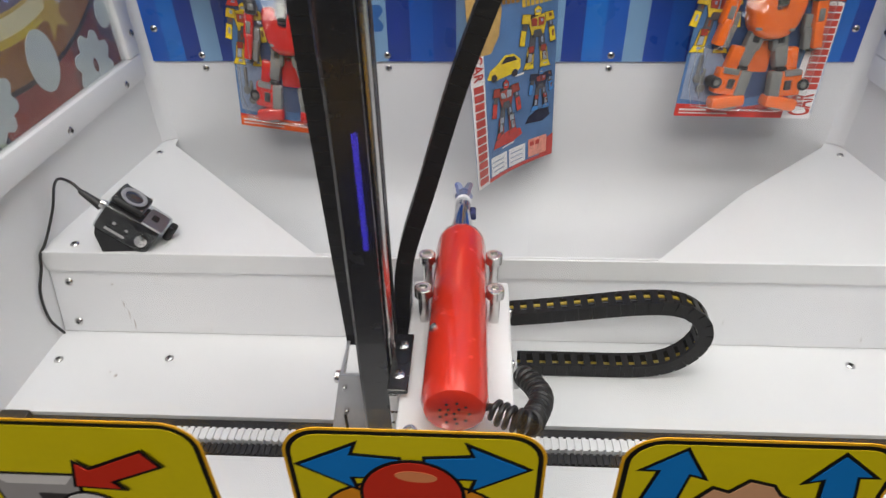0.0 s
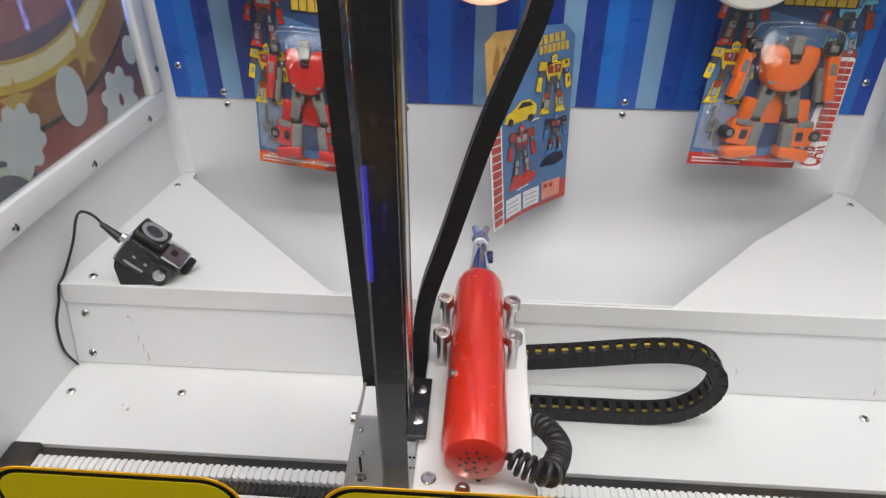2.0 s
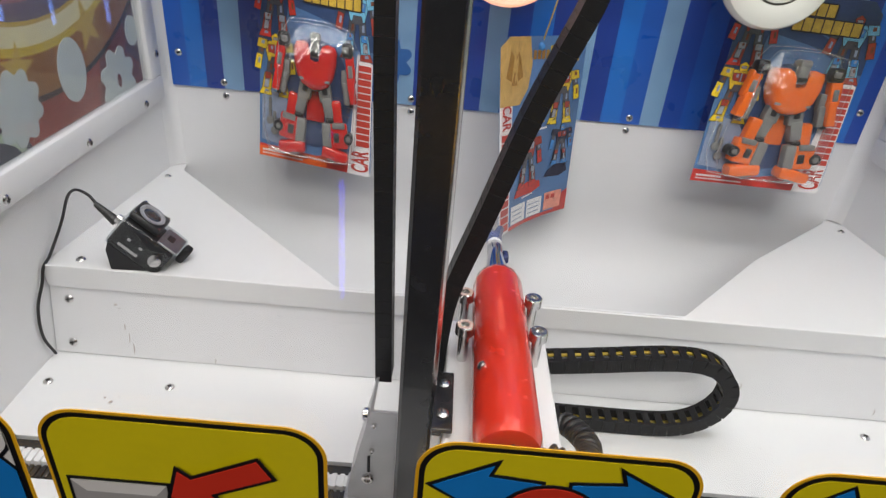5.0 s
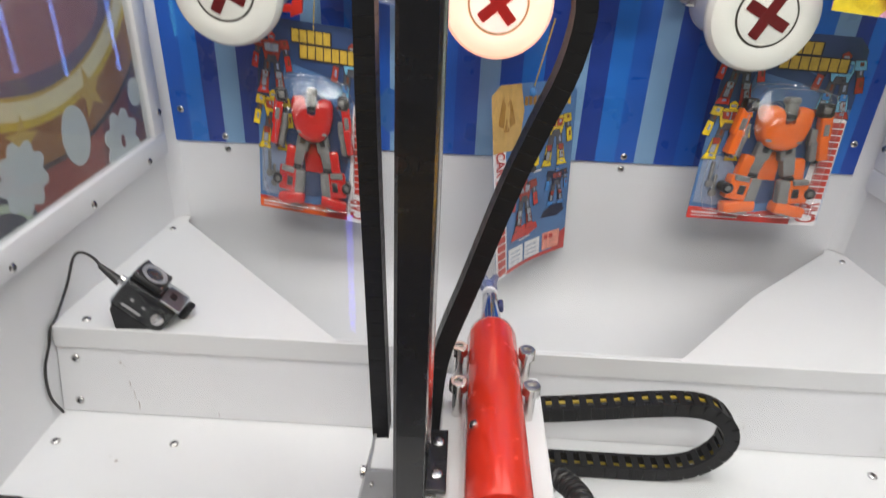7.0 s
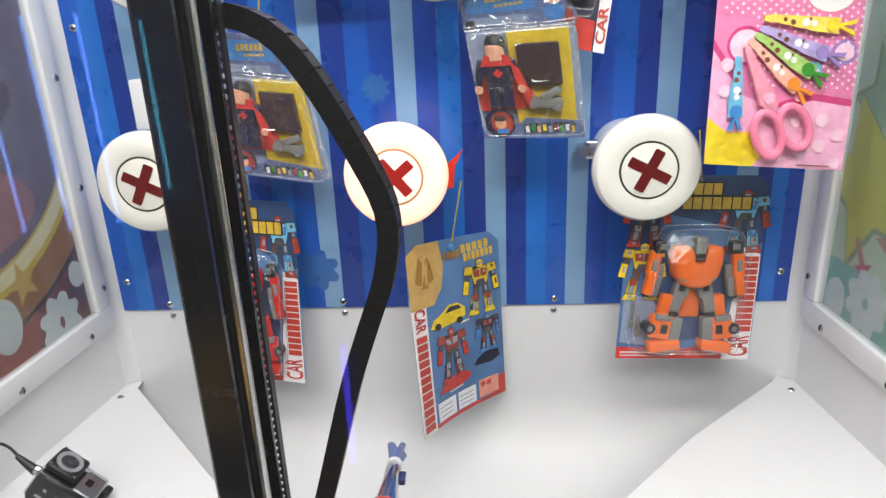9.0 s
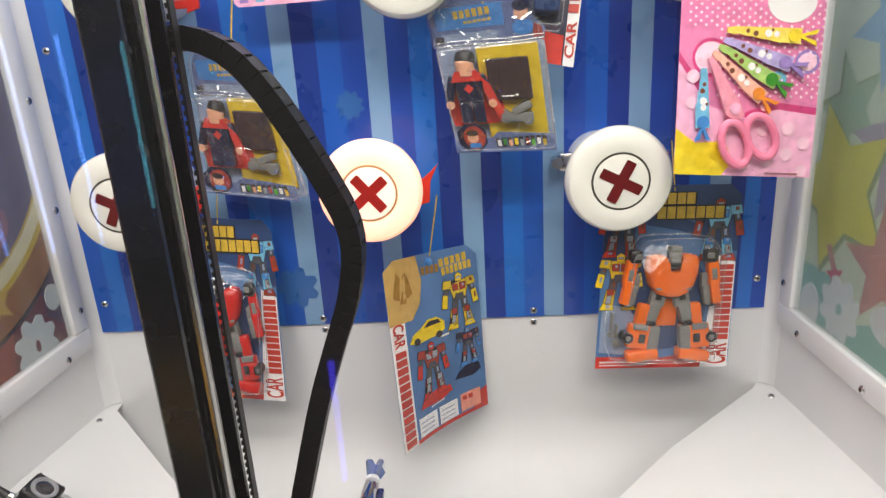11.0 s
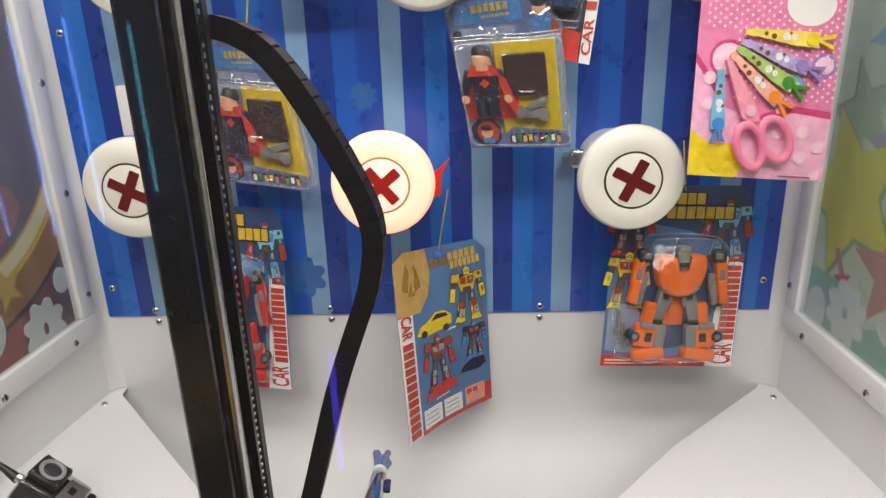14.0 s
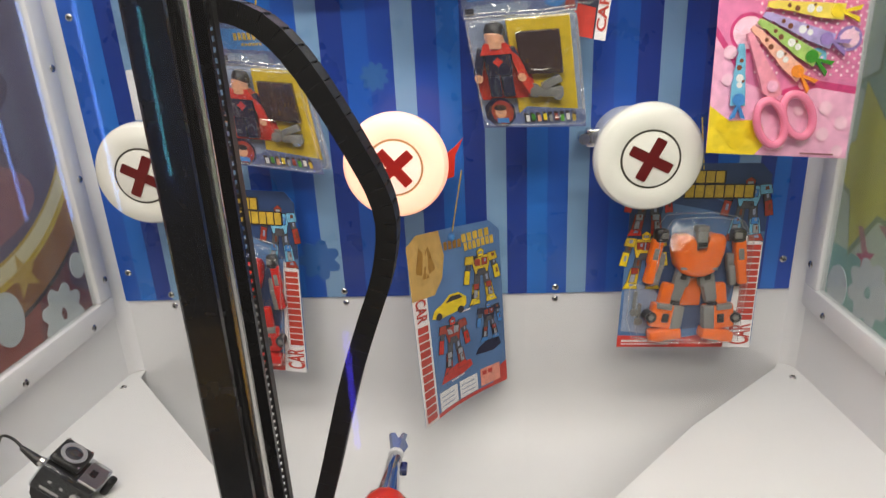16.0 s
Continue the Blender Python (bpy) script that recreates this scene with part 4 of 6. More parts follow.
def lettering(t, f, x, z, size, turn, mm, y, body):
    cu = bpy.data.curves.new("letters", "FONT")
    cu.body, cu.size, cu.extrude, cu.offset = body, 1.0, 0.0, 0.022
    tmp = new("letters", cu)
    dg = bpy.context.evaluated_depsgraph_get()
    me = bpy.data.meshes.new_from_object(tmp.evaluated_get(dg))
    bpy.data.objects.remove(tmp)
    bm = B()
    bm.from_mesh(me)
    bpy.data.meshes.remove(me)
    xs = [v.co.x for v in bm.verts]
    ys = [v.co.y for v in bm.verts]
    a = radians(turn)
    for v in bm.verts:
        px, pz = (v.co.x - min(xs)) / (max(xs) - min(xs)) * size[0], (v.co.y - min(ys)) / (max(ys) - min(ys)) * size[1]
        v.co = (x + px * math.cos(a) - pz * math.sin(a), y, z + px * math.sin(a) + pz * math.cos(a))
    part("lettering", laid(bm, f), INK[mm], t, smooth=0)


def bars(t, f, x, z, length, height, count, turn, mm, y, name="printed_bar", fill=0.72):
    """A row of plain upright bars standing in for lettering that is not spelt out."""
    bm = B()
    for i in range(count):
        w = length / count
        prism(bm, moved(rect(i * w, 0, i * w + w * fill, height), x, z, turn), y - 0.0003, y)
    part(name, laid(bm, f), INK[mm], t, smooth=0)


def figure(t, f, cx, cz, s, cols, name="printed_robot"):
    """A small printed toy figure made of plain blocks; cols: body, limbs, detail."""
    b, l, d = cols
    shapes = [("thigh", [(-0.30, -0.38), (-0.08, -0.38), (-0.05, 0.02), (-0.24, 0.04)], "iron"), ("thigh", [(0.30, -0.38), (0.08, -0.38), (0.05, 0.02), (0.24, 0.04)], "iron"),
              ("shin", [(-0.44, -0.80), (-0.14, -0.80), (-0.10, -0.34), (-0.34, -0.30)], b), ("shin", [(0.44, -0.80), (0.14, -0.80), (0.10, -0.34), (0.34, -0.30)], b),
              ("foot", [(-0.52, -0.90), (-0.12, -0.90), (-0.14, -0.76), (-0.42, -0.72)], l), ("foot", [(0.52, -0.90), (0.12, -0.90), (0.14, -0.76), (0.42, -0.72)], l),
              ("upper_arm", [(-0.58, 0.10), (-0.42, 0.06), (-0.34, 0.40), (-0.50, 0.44)], "iron"), ("upper_arm", [(0.58, 0.10), (0.42, 0.06), (0.34, 0.40), (0.50, 0.44)], "iron"),
              ("forearm", [(-0.68, -0.22), (-0.48, -0.26), (-0.42, 0.12), (-0.60, 0.16)], l), ("forearm", [(0.68, -0.22), (0.48, -0.26), (0.42, 0.12), (0.60, 0.16)], l),
              ("torso", [(-0.22, 0.0), (0.22, 0.0), (0.34, 0.40), (0.22, 0.52), (-0.22, 0.52), (-0.34, 0.40)], b), ("shoulder", [(-0.60, 0.34), (-0.30, 0.30), (-0.26, 0.54), (-0.54, 0.56)], b),
              ("shoulder", [(0.60, 0.34), (0.30, 0.30), (0.26, 0.54), (0.54, 0.56)], b), ("chest", [(-0.22, 0.24), (-0.03, 0.22), (-0.03, 0.44), (-0.24, 0.42)], d), ("chest", [(0.22, 0.24), (0.03, 0.22), (0.03, 0.44), (0.24, 0.42)], d),
              ("waist", [(-0.18, -0.06), (0.18, -0.06), (0.12, 0.12), (-0.12, 0.12)], "iron"), ("head", [(-0.10, 0.50), (0.10, 0.50), (0.12, 0.66), (0.0, 0.74), (-0.12, 0.66)], l), ("visor", rect(-0.07, 0.57, 0.07, 0.63), "steel"),
              ("knee", rect(-0.32, -0.46, -0.14, -0.30), d), ("knee", rect(0.14, -0.46, 0.32, -0.30), d), ("shin_plate", [(-0.36, -0.70), (-0.22, -0.70), (-0.20, -0.50), (-0.32, -0.48)], "steel"), ("shin_plate", [(0.36, -0.70), (0.22, -0.70), (0.20, -0.50), (0.32, -0.48)], "steel")]
    groups = {}
    for k, (nm, pts, mm) in enumerate(shapes):
        bm = B()
        prism(bm, moved(pts, cx, cz, 0, s), -0.0018 - 0.00004 * k, -0.0016)
        groups.setdefault(mm, []).append(bm)
        ux, uz = sum(p[0] for p in pts) / len(pts), sum(p[1] for p in pts) / len(pts)
        bm = B()
        prism(bm, moved([(ux + (u - ux) * 1.03 + math.copysign(0.009, u - ux), uz + (v - uz) * 1.02 + math.copysign(0.009, v - uz)) for u, v in pts], cx, cz, 0, s), -0.00178 - 0.00004 * k, -0.0016)
        groups.setdefault("dark", []).append(bm)
        if nm not in ("visor", "head", "waist"):
            bm = B()
            prism(bm, moved([(ux + 0.02 + (u - ux) * 0.34, uz + 0.03 + (v - uz) * 0.42) for u, v in pts], cx, cz, 0, s), -0.00181 - 0.00004 * k, -0.0016)
            groups.setdefault("pale" if k % 3 else "brown", []).append(bm)
    for mm, bms in groups.items():
        whole = B()
        for bm in bms:
            me = bpy.data.meshes.new("piece")
            bm.to_mesh(me)
            bm.free()
            whole.from_mesh(me)
            bpy.data.meshes.remove(me)
        part(name, laid(whole, f), INK[mm], t, smooth=0)


def toy_robot(t, f, W, H, col):
    """A plain toy robot of rounded blocks, one mesh."""
    bm = B()
    c, g, k = 0, 1, 2
    cx = 0.495 * W
    def blk(x0, x1, z0, z1, d0, d1, mi, bev=0.0016, turn=0.0):
        mx, mz = (x0 + x1) / 2 * W + cx - 0.5 * W, (z0 + z1) / 2 * H
        w, h = (x1 - x0) * W / 2, (z1 - z0) * H / 2
        box(bm, -w, w, -d1, -d0, -h, h, bev, 2, mi, m=pose(mx, 0, mz, 0, turn, 0))
    # rounded chest shield with a collar notch
    half = [(0.0, 0.548), (0.035, 0.556), (0.055, 0.580), (0.062, 0.628), (0.10, 0.640), (0.165, 0.632), (0.186, 0.606), (0.182, 0.54), (0.160, 0.475), (0.115, 0.430), (0.055, 0.410)]
    shield = half + [(0.0, 0.406)] + [(-u, v) for u, v in half[:0:-1]]
    rings = []
    for sc, d in ((1.0, 0.004), (1.0, 0.015), (0.95, 0.0195), (0.84, 0.0222), (0.66, 0.0232)):
        rings.append([bm.verts.new((cx + u * sc * W, -d, (0.515 + (v - 0.515) * sc) * H)) for u, v in shield])
    for p_, q_ in zip(rings, rings[1:]):
        for i in range(len(shield)):
            j = (i + 1) % len(shield)
            bm.faces.new((p_[i], p_[j], q_[j], q_[i])).material_index = c
    bm.faces.new(rings[-1]).material_index = c
    for u in (-0.10, 0.10):
        blk(0.5 + u - 0.030, 0.5 + u + 0.030, 0.452, 0.466, 0.020, 0.0228, g, 0.0006)
    blk(0.46, 0.54, 0.565, 0.66, 0.014, 0.0235, g, 0.003)
    blk(0.465, 0.535, 0.575, 0.60, 0.020, 0.0250, k, 0.001)
    blk(0.455, 0.545, 0.645, 0.685, 0.008, 0.0235, g, 0.003)
    for s in (-1, 1):
        def q(x0, x1, *a, **kw):
            a0, a1 = sorted((0.50 + s * x0, 0.50 + s * x1))
            blk(a0, a1, *a, **kw)
        q(0.225, 0.325, 0.59, 0.665, 0.004, 0.019, k, 0.004)
        q(0.235, 0.285, 0.615, 0.645, 0.010, 0.0205, g, 0.001)
        q(0.265, 0.345, 0.47, 0.61, 0.004, 0.0165, c, 0.002, turn=s * -9)
        q(0.285, 0.325, 0.50, 0.56, 0.012, 0.0175, g, 0.001, turn=s * -9)
        q(0.225, 0.275, 0.44, 0.53, 0.004, 0.012, g, turn=s * -4)
        q(0.290, 0.355, 0.37, 0.50, 0.004, 0.018, c, 0.002, turn=s * -12)
        q(0.245, 0.295, 0.36, 0.47, 0.004, 0.014, g, 0.002, turn=s * -10)
        q(0.300, 0.335, 0.35, 0.39, 0.004, 0.012, k, turn=s * -8)
        q(0.030, 0.140, 0.355, 0.455, 0.004, 0.015, g, 0.002, turn=s * -12)
        q(0.045, 0.120, 0.435, 0.460, 0.010, 0.0168, k, 0.001, turn=s * -12)
        q(0.060, 0.110, 0.39, 0.43, 0.010, 0.0155, k, 0.001, turn=s * -12)
        q(0.075, 0.165, 0.275, 0.38, 0.004, 0.016, g, turn=s * -16)
        q(0.150, 0.240, 0.250, 0.375, 0.004, 0.0165, c, 0.003, turn=s * -10)
        q(0.10, 0.17, 0.255, 0.28, 0.006, 0.019, k)
        q(0.090, 0.300, 0.130, 0.262, 0.004, 0.020, c, 0.003, turn=s * -7)
        q(0.160, 0.270, 0.238, 0.266, 0.012, 0.0225, g, 0.001, turn=s * -7)
        q(0.075, 0.155, 0.125, 0.255, 0.010, 0.0215, g, 0.002, turn=s * -6)
        q(0.175, 0.225, 0.165, 0.215, 0.012, 0.0212, k, 0.001, turn=s * -7)
        q(0.070, 0.305, 0.065, 0.130, 0.004, 0.0235, c, 0.004, turn=s * 9)
        q(0.120, 0.200, 0.065, 0.085, 0.006, 0.0225, g, 0.001, turn=s * 8)
        wx = cx + s * 0.305 * W
        cyl(bm, (wx, -0.006, 0.195 * H), (wx, -0.0215, 0.195 * H), 0.040 * W, seg=18, mi=k)
        cyl(bm, (wx, -0.0215, 0.195 * H), (wx, -0.0222, 0.195 * H), 0.020 * W, seg=12, mi=g)
    blk(0.44, 0.56, 0.40, 0.44, 0.004, 0.015, k)
    blk(0.42, 0.58, 0.24, 0.40, 0.001, 0.005, c, 0.001)
    ob = part("toy_robot", laid(bm, f), [TOY[col], TOY["grey"], TOY["black"]], t, "plain %s and grey plastic toy robot" % col)
    # loose accessories beside it
    bm = B()
    for x, z, h in ((0.095, 0.22, 0.10), (0.135, 0.17, 0.08)):
        box(bm, (x - 0.012) * W, (x + 0.012) * W, -0.006, -0.001, z * H, (z + h) * H, 0.001, 1)
        cyl(bm, (x * W, -0.004, (z - 0.02) * H), (x * W, -0.006, (z - 0.02) * H), 0.03 * W, seg=14)
    part("accessory", laid(bm, f), TOY["grey"], t)


def blister_shell(t, f, outline, depth, name="blister", inset=0.006, film=None):
    """A vacuum-formed clear shell: a flange, drafted walls and a soft top."""
    bm = B()
    cx = sum(p[0] for p in outline) / len(outline)
    cz = sum(p[1] for p in outline) / len(outline)
    rings = []
    for k, (ins, y) in enumerate(((-0.003, -0.0042), (0.0, -0.0044), (0.001, -depth * 0.55), (inset * 0.5, -depth * 0.9), (inset, -depth))):
        ring = []
        for x, z in outline:
            d = math.hypot(x - cx, z - cz)
            s = (d - ins) / d
            wob = 0.0006 * math.sin(37 * x / 0.01 + 11 * z / 0.01) if k > 1 else 0
            ring.append(bm.verts.new((cx + (x - cx) * s, y + wob, cz + (z - cz) * s)))
        rings.append(ring)
    n = len(outline)
    for a, b in zip(rings, rings[1:]):
        for i in range(n):
            bm.faces.new((a[i], a[(i + 1) % n], b[(i + 1) % n], b[i]))
    bm.faces.new(rings[-1])
    ob = part(name, laid(bm, f), film or BLISTER, t, "clear crinkled plastic blister", smooth=50)
    ob.visible_shadow = False
    # milky tubes added along the formed rims stand in for their white glints
    bm = B()
    for ring, r in ((1, 0.0006), (3, 0.0005)):
        ins, y = ((0.0, -0.0044), (inset * 0.5, -depth * 0.9))[ring == 3]
        loop = []
        for i, (x, z) in enumerate(outline):
            d = math.hypot(x - cx, z - cz)
            loop.append(Vector((cx + (x - cx) * (d - ins) / d, y + 0.0005 * math.sin(3.1 * i), cz + (z - cz) * (d - ins) / d)))
        tube(bm, loop + [loop[0], loop[1]], r, 5)
    rim = part(name + "_rim", laid(bm, f), RIM, t, "milky plastic tube along the rim for white glints", smooth=60)
    rim.visible_shadow = False
    return ob


def robot_pack(tl, tr, bl, br, col, label):
    W, H = 0.145, 0.20
    f = sheet_frame(tl, tr, bl, br, W, H)
    t = thing("toy_pack", tuple((Vector(bl) + Vector(br)) / 2), label, "toy pack", "hanging toy packs")
    backing(t, f, W, H, "slate", 0.012)
    printed(t, f, [
        ("printed_sky", [(0, 0.60 * H), (W, 0.64 * H), (W, H - 0.012), (W - 0.012, H), (0.012, H), (0, H - 0.012)], "deep"),
        ("printed_glow", [(0.20 * W, 0.60 * H), (0.78 * W, 0.60 * H), (0.70 * W, 0.80 * H), (0.45 * W, 0.86 * H), (0.24 * W, 0.78 * H)], "slate"),
        # dark disc behind the robot: the shadow around it is put into the colour
        ("printed_shade", disc(0.48 * W, 0.38 * H, 0.33 * W, 0.28 * H, 24), "deep"),
        ("printed_ground", [(0, 0), (0.83 * W, 0), (0.83 * W, 0.10 * H), (0.5 * W, 0.055 * H), (0, 0.065 * H)], "red"),
        ("printed_band", rect(0, 0, 0.6 * W, 0.052 * H), "orange" if col == "red" else "red"),
        ("printed_strip", [(0.79 * W, 0), (0.992 * W, 0), (0.992 * W, 0.58 * H), (0.855 * W, 0.62 * H)], "white"),
        ("printed_glow", [(0.02 * W, 0.09 * H), (0.24 * W, 0.075 * H), (0.36 * W, 0.20 * H), (0.22 * W, 0.34 * H), (0.02 * W, 0.36 * H)], "pale")])
    figure(t, f, 0.13 * W, 0.79 * H, 0.19 * H, ("rust", "red", "steel"))
    figure(t, f, 0.135 * W, 0.50 * H, 0.19 * H, ("mustard", "yellow", "rust"))
    figure(t, f, 0.845 * W, 0.775 * H, 0.205 * H, ("aqua", "rust", "blue"))
    for p_ in (rect(0.30 * W, 0.893 * H, 0.665 * W, 0.965 * H, 0.002, 2), rect(0.37 * W, 0.815 * H, 0.885 * W, 0.893 * H, 0.002, 2)):
        bm = B()
        prism(bm, p_, -0.0027, -0.0022)
        part("printed_logo_plate", laid(bm, f), INK["dark"], t, smooth=0)
    bars(t, f, 0.31 * W, 0.899 * H, 0.35 * W, 0.060 * H, 5, 0, "gold", -0.0028, "printed_logo_bar", 0.86)
    bars(t, f, 0.38 * W, 0.822 * H, 0.50 * W, 0.064 * H, 7, 0, "gold", -0.0028, "printed_logo_bar", 0.86)
    bars(t, f, 0.03 * W, 0.030 * H, 0.20 * W, 0.010 * H, 9, 0, "white", -0.0016)
    bars(t, f, 0.03 * W, 0.014 * H, 0.36 * W, 0.007 * H, 18, 0, "white", -0.0016)
    lettering(t, f, 0.982 * W, 0.018 * H, (0.115 * H, 0.160 * W), 90, "letter", -0.0019, "CAR")
    bars(t, f, 0.982 * W, 0.155 * H, 0.42 * H, 0.120 * W, 12, 90, "letter", -0.0018, fill=0.80)
    toy_robot(t, f, W, H, col)
    o = [(0.10, 0.06), (0.30, 0.045), (0.64, 0.045), (0.84, 0.06), (0.86, 0.30), (0.87, 0.62), (0.78, 0.72), (0.62, 0.74), (0.40, 0.74), (0.26, 0.73), (0.18, 0.64), (0.16, 0.38), (0.05, 0.34), (0.05, 0.16)]
    blister_shell(t, f, [(x * W, z * H) for x, z in o], 0.026)
    bm = B()
    top = f(Vector((0.5 * W, -0.001, H - 0.006)))
    cyl(bm, top, top + Vector((0, 0.02, 0.05)), 0.0007, seg=6)
    part("string", bm, INK["gold"], t, "thin yellow hanging string")
    return t


robot_pack((-0.281, -0.035, 0.318), (-0.165, -0.024, 0.305), (-0.284, -0.072, 0.118), (-0.162, -0.065, 0.098), "red", "red toy robot in a clear blister on a printed card")
robot_pack((0.206, -0.045, 0.330), (0.350, -0.037, 0.324), (0.189, -0.080, 0.135), (0.333, -0.075, 0.130), "orange", "orange toy robot in a clear blister on a printed card")


def back_pack(tl, tr, bl, br):
    W, H = 0.128, 0.19
    f0 = sheet_frame(tl, tr, bl, br, W, H)

    def f(p):
        # the card bows: its lower middle hangs back
        q = p.copy()
        q.y += 0.008 * math.sin(math.pi * min(1, max(0, p.x / W))) * (1 - 0.4 * p.z / H)
        return f0(q)
    t = thing("toy_pack", tuple((Vector(bl) + Vector(br)) / 2), "curled printed toy card hanging with its back turned outward", "toy pack", "hanging toy packs")
    bm = B()
    nx, nz = 10, 6
    def zt(x):
        return H if 0.10 * W <= x <= 0.92 * W else H - 0.012
    grid = {}
    for s, y in ((0, -0.0006), (1, 0.0)):
        for i in range(nx + 1):
            for j in range(nz + 1):
                x = W * i / nx
                grid[s, i, j] = bm.verts.new((x, y, zt(x) * j / nz))
    for i in range(nx):
        for j in range(nz):
            bm.faces.new([grid[0, i, j], grid[0, i + 1, j], grid[0, i + 1, j + 1], grid[0, i, j + 1]])
            bm.faces.new([grid[1, i, j], grid[1, i, j + 1], grid[1, i + 1, j + 1], grid[1, i + 1, j]])
    for i in range(nx):
        for j in (0, nz):
            bm.faces.new([grid[0, i, j], grid[1, i, j], grid[1, i + 1, j], grid[0, i + 1, j]])
    for j in range(nz):
        for i in (0, nx):
            bm.faces.new([grid[0, i, j], grid[1, i, j], grid[1, i, j + 1], grid[0, i, j + 1]])
    part("card", laid(bm, f), INK["slate"], t, smooth=60)

    def put(nm, pts, mm, k):
        # cut into upright slices so that the print follows the bow
        bm = B()
        x0, x1 = min(p[0] for p in pts), max(p[0] for p in pts)
        n = max(1, int((x1 - x0) / (W / 10)) + 1)
        for i in range(n):
            c = clip_poly(pts, x0 + (x1 - x0) * i / n, -1, x0 + (x1 - x0) * (i + 1) / n, 1)
            if len(c) > 2:
                prism(bm, c, -0.0006 - 0.0003 * (k + 1), -0.0005 - 0.0003 * k)
        part(nm, laid(bm, f), INK[mm], t, smooth=0)
    put("printed_strip", [(0, 0), (0.17 * W, 0), (0.17 * W, 0.70 * H), (0, 0.72 * H)], "white", 0)
    put("printed_patch", [(0, 0.66 * H), (0.26 * W, 0.66 * H), (0.36 * W, 0.74 * H), (0.40 * W, 0.86 * H), (0.36 * W, H), (0.12 * W, H), (0, 0.95 * H)], "brass", 1)
    for k, pts in enumerate(([(0.07, 0.80), (0.14, 0.78), (0.17, 0.90), (0.13, 0.93)], [(0.29, 0.80), (0.22, 0.78), (0.19, 0.90), (0.23, 0.93)], [(0.14, 0.76), (0.22, 0.76), (0.18, 0.83)])):
        put("printed_emblem", [(x * W, z * H) for x, z in pts], "bronze", 2)
    put("printed_ground", [(0.86 * W, 0), (W, 0), (W, 0.13 * H), (0.80 * W, 0.08 * H)], "red", 1)
    put("printed_base", [(0.17 * W, 0), (0.88 * W, 0), (0.86 * W, 0.02 * H), (0.17 * W, 0.02 * H)], "red", 1)
    for x0, x1 in ((0.20, 0.42), (0.45, 0.66)):
        put("printed_box", rect(x0 * W, 0.025 * H, x1 * W, 0.125 * H), "white", 2)
        for j in range(3):
            bars(t, f, (x0 + 0.02) * W, (0.045 + 0.025 * j) * H, 0.16 * W, 0.006 * H, 8, 0, "pale", -0.0015)
    put("printed_box", rect(0.70 * W, 0.03 * H, 0.92 * W, 0.135 * H), "peach", 2)
    bars(t, f, 0.72 * W, 0.095 * H, 0.13 * W, 0.025 * H, 2, 0, "red", -0.0015)
    car = [(0.20, 0.535), (0.24, 0.575), (0.34, 0.60), (0.42, 0.635), (0.52, 0.635), (0.60, 0.60), (0.60, 0.555), (0.54, 0.535), (0.30, 0.52)]
    put("printed_car", [(x * W, z * H) for x, z in car], "yellow", 2)
    put("printed_car_glass", [(x * W, z * H) for x, z in ((0.37, 0.595), (0.43, 0.625), (0.53, 0.622), (0.56, 0.60))], "dark", 3)
    for x in (0.28, 0.53):
        put("printed_wheel", disc(x * W, 0.535 * H, 0.035 * W, 0.02 * H, 14), "dark", 4)
    car = [(0.66, 0.235), (0.70, 0.27), (0.80, 0.30), (0.93, 0.295), (0.95, 0.25), (0.86, 0.225)]
    put("printed_car", [(x * W, z * H) for x, z in car], "navy", 2)
    car = [(0.24, 0.165), (0.28, 0.205), (0.44, 0.235), (0.60, 0.225), (0.62, 0.19), (0.50, 0.165)]
    put("printed_car", [(x * W, z * H) for x, z in car], "red", 2)
    figure(t, f, 0.78 * W, 0.71 * H, 0.195 * H, ("mustard", "yellow", "rust"))
    figure(t, f, 0.42 * W, 0.375 * H, 0.185 * H, ("rust", "red", "steel"))
    figure(t, f, 0.83 * W, 0.425 * H, 0.14 * H, ("navy", "blue", "rust"))
    bars(t, f, 0.40 * W, 0.885 * H, 0.20 * W, 0.045 * H, 4, 0, "bronze", -0.0016, "printed_logo_bar")
    bars(t, f, 0.60 * W, 0.905 * H, 0.30 * W, 0.045 * H, 5, 4, "gold", -0.0016, "printed_logo_bar")
    bars(t, f, 0.62 * W, 0.855 * H, 0.32 * W, 0.045 * H, 7, 4, "gold", -0.0016, "printed_logo_bar")
    bars(t, f, 0.54 * W, 0.512 * H, 0.10 * W, 0.01 * H, 6, 4, "white", -0.0016)
    bars(t, f, 0.36 * W, 0.15 * H, 0.16 * W, 0.008 * H, 8, 4, "white", -0.0016)
    lettering(t, f, 0.02 * W, 0.665 * H, (0.125 * H, 0.12 * W), -90, "letter", -0.0026, "CAR")
    bars(t, f, 0.02 * W, 0.52 * H, 0.51 * H, 0.12 * W, 12, -90, "letter", -0.0018, fill=0.80)
    bm = B()
    a = f(Vector((0.52 * W, 0, H - 0.004)))
    cyl(bm, a, (0.026, -0.050, 0.330), 0.0008, seg=6)
    part("string", bm, INK["gold"], t, "thin yellow hanging string")
    bm = B()
    bmesh.ops.create_uvsphere(bm, u_segments=10, v_segments=6, radius=0.005, matrix=Matrix.Translation(a + Vector((-0.002, -0.003, -0.006))))
    part("bead", bm, INK["blue"], t)
    return t


back_pack((-0.035, -0.085, 0.268), (0.064, -0.008, 0.263), (-0.017, -0.150, 0.080), (0.071, -0.022, 0.060))


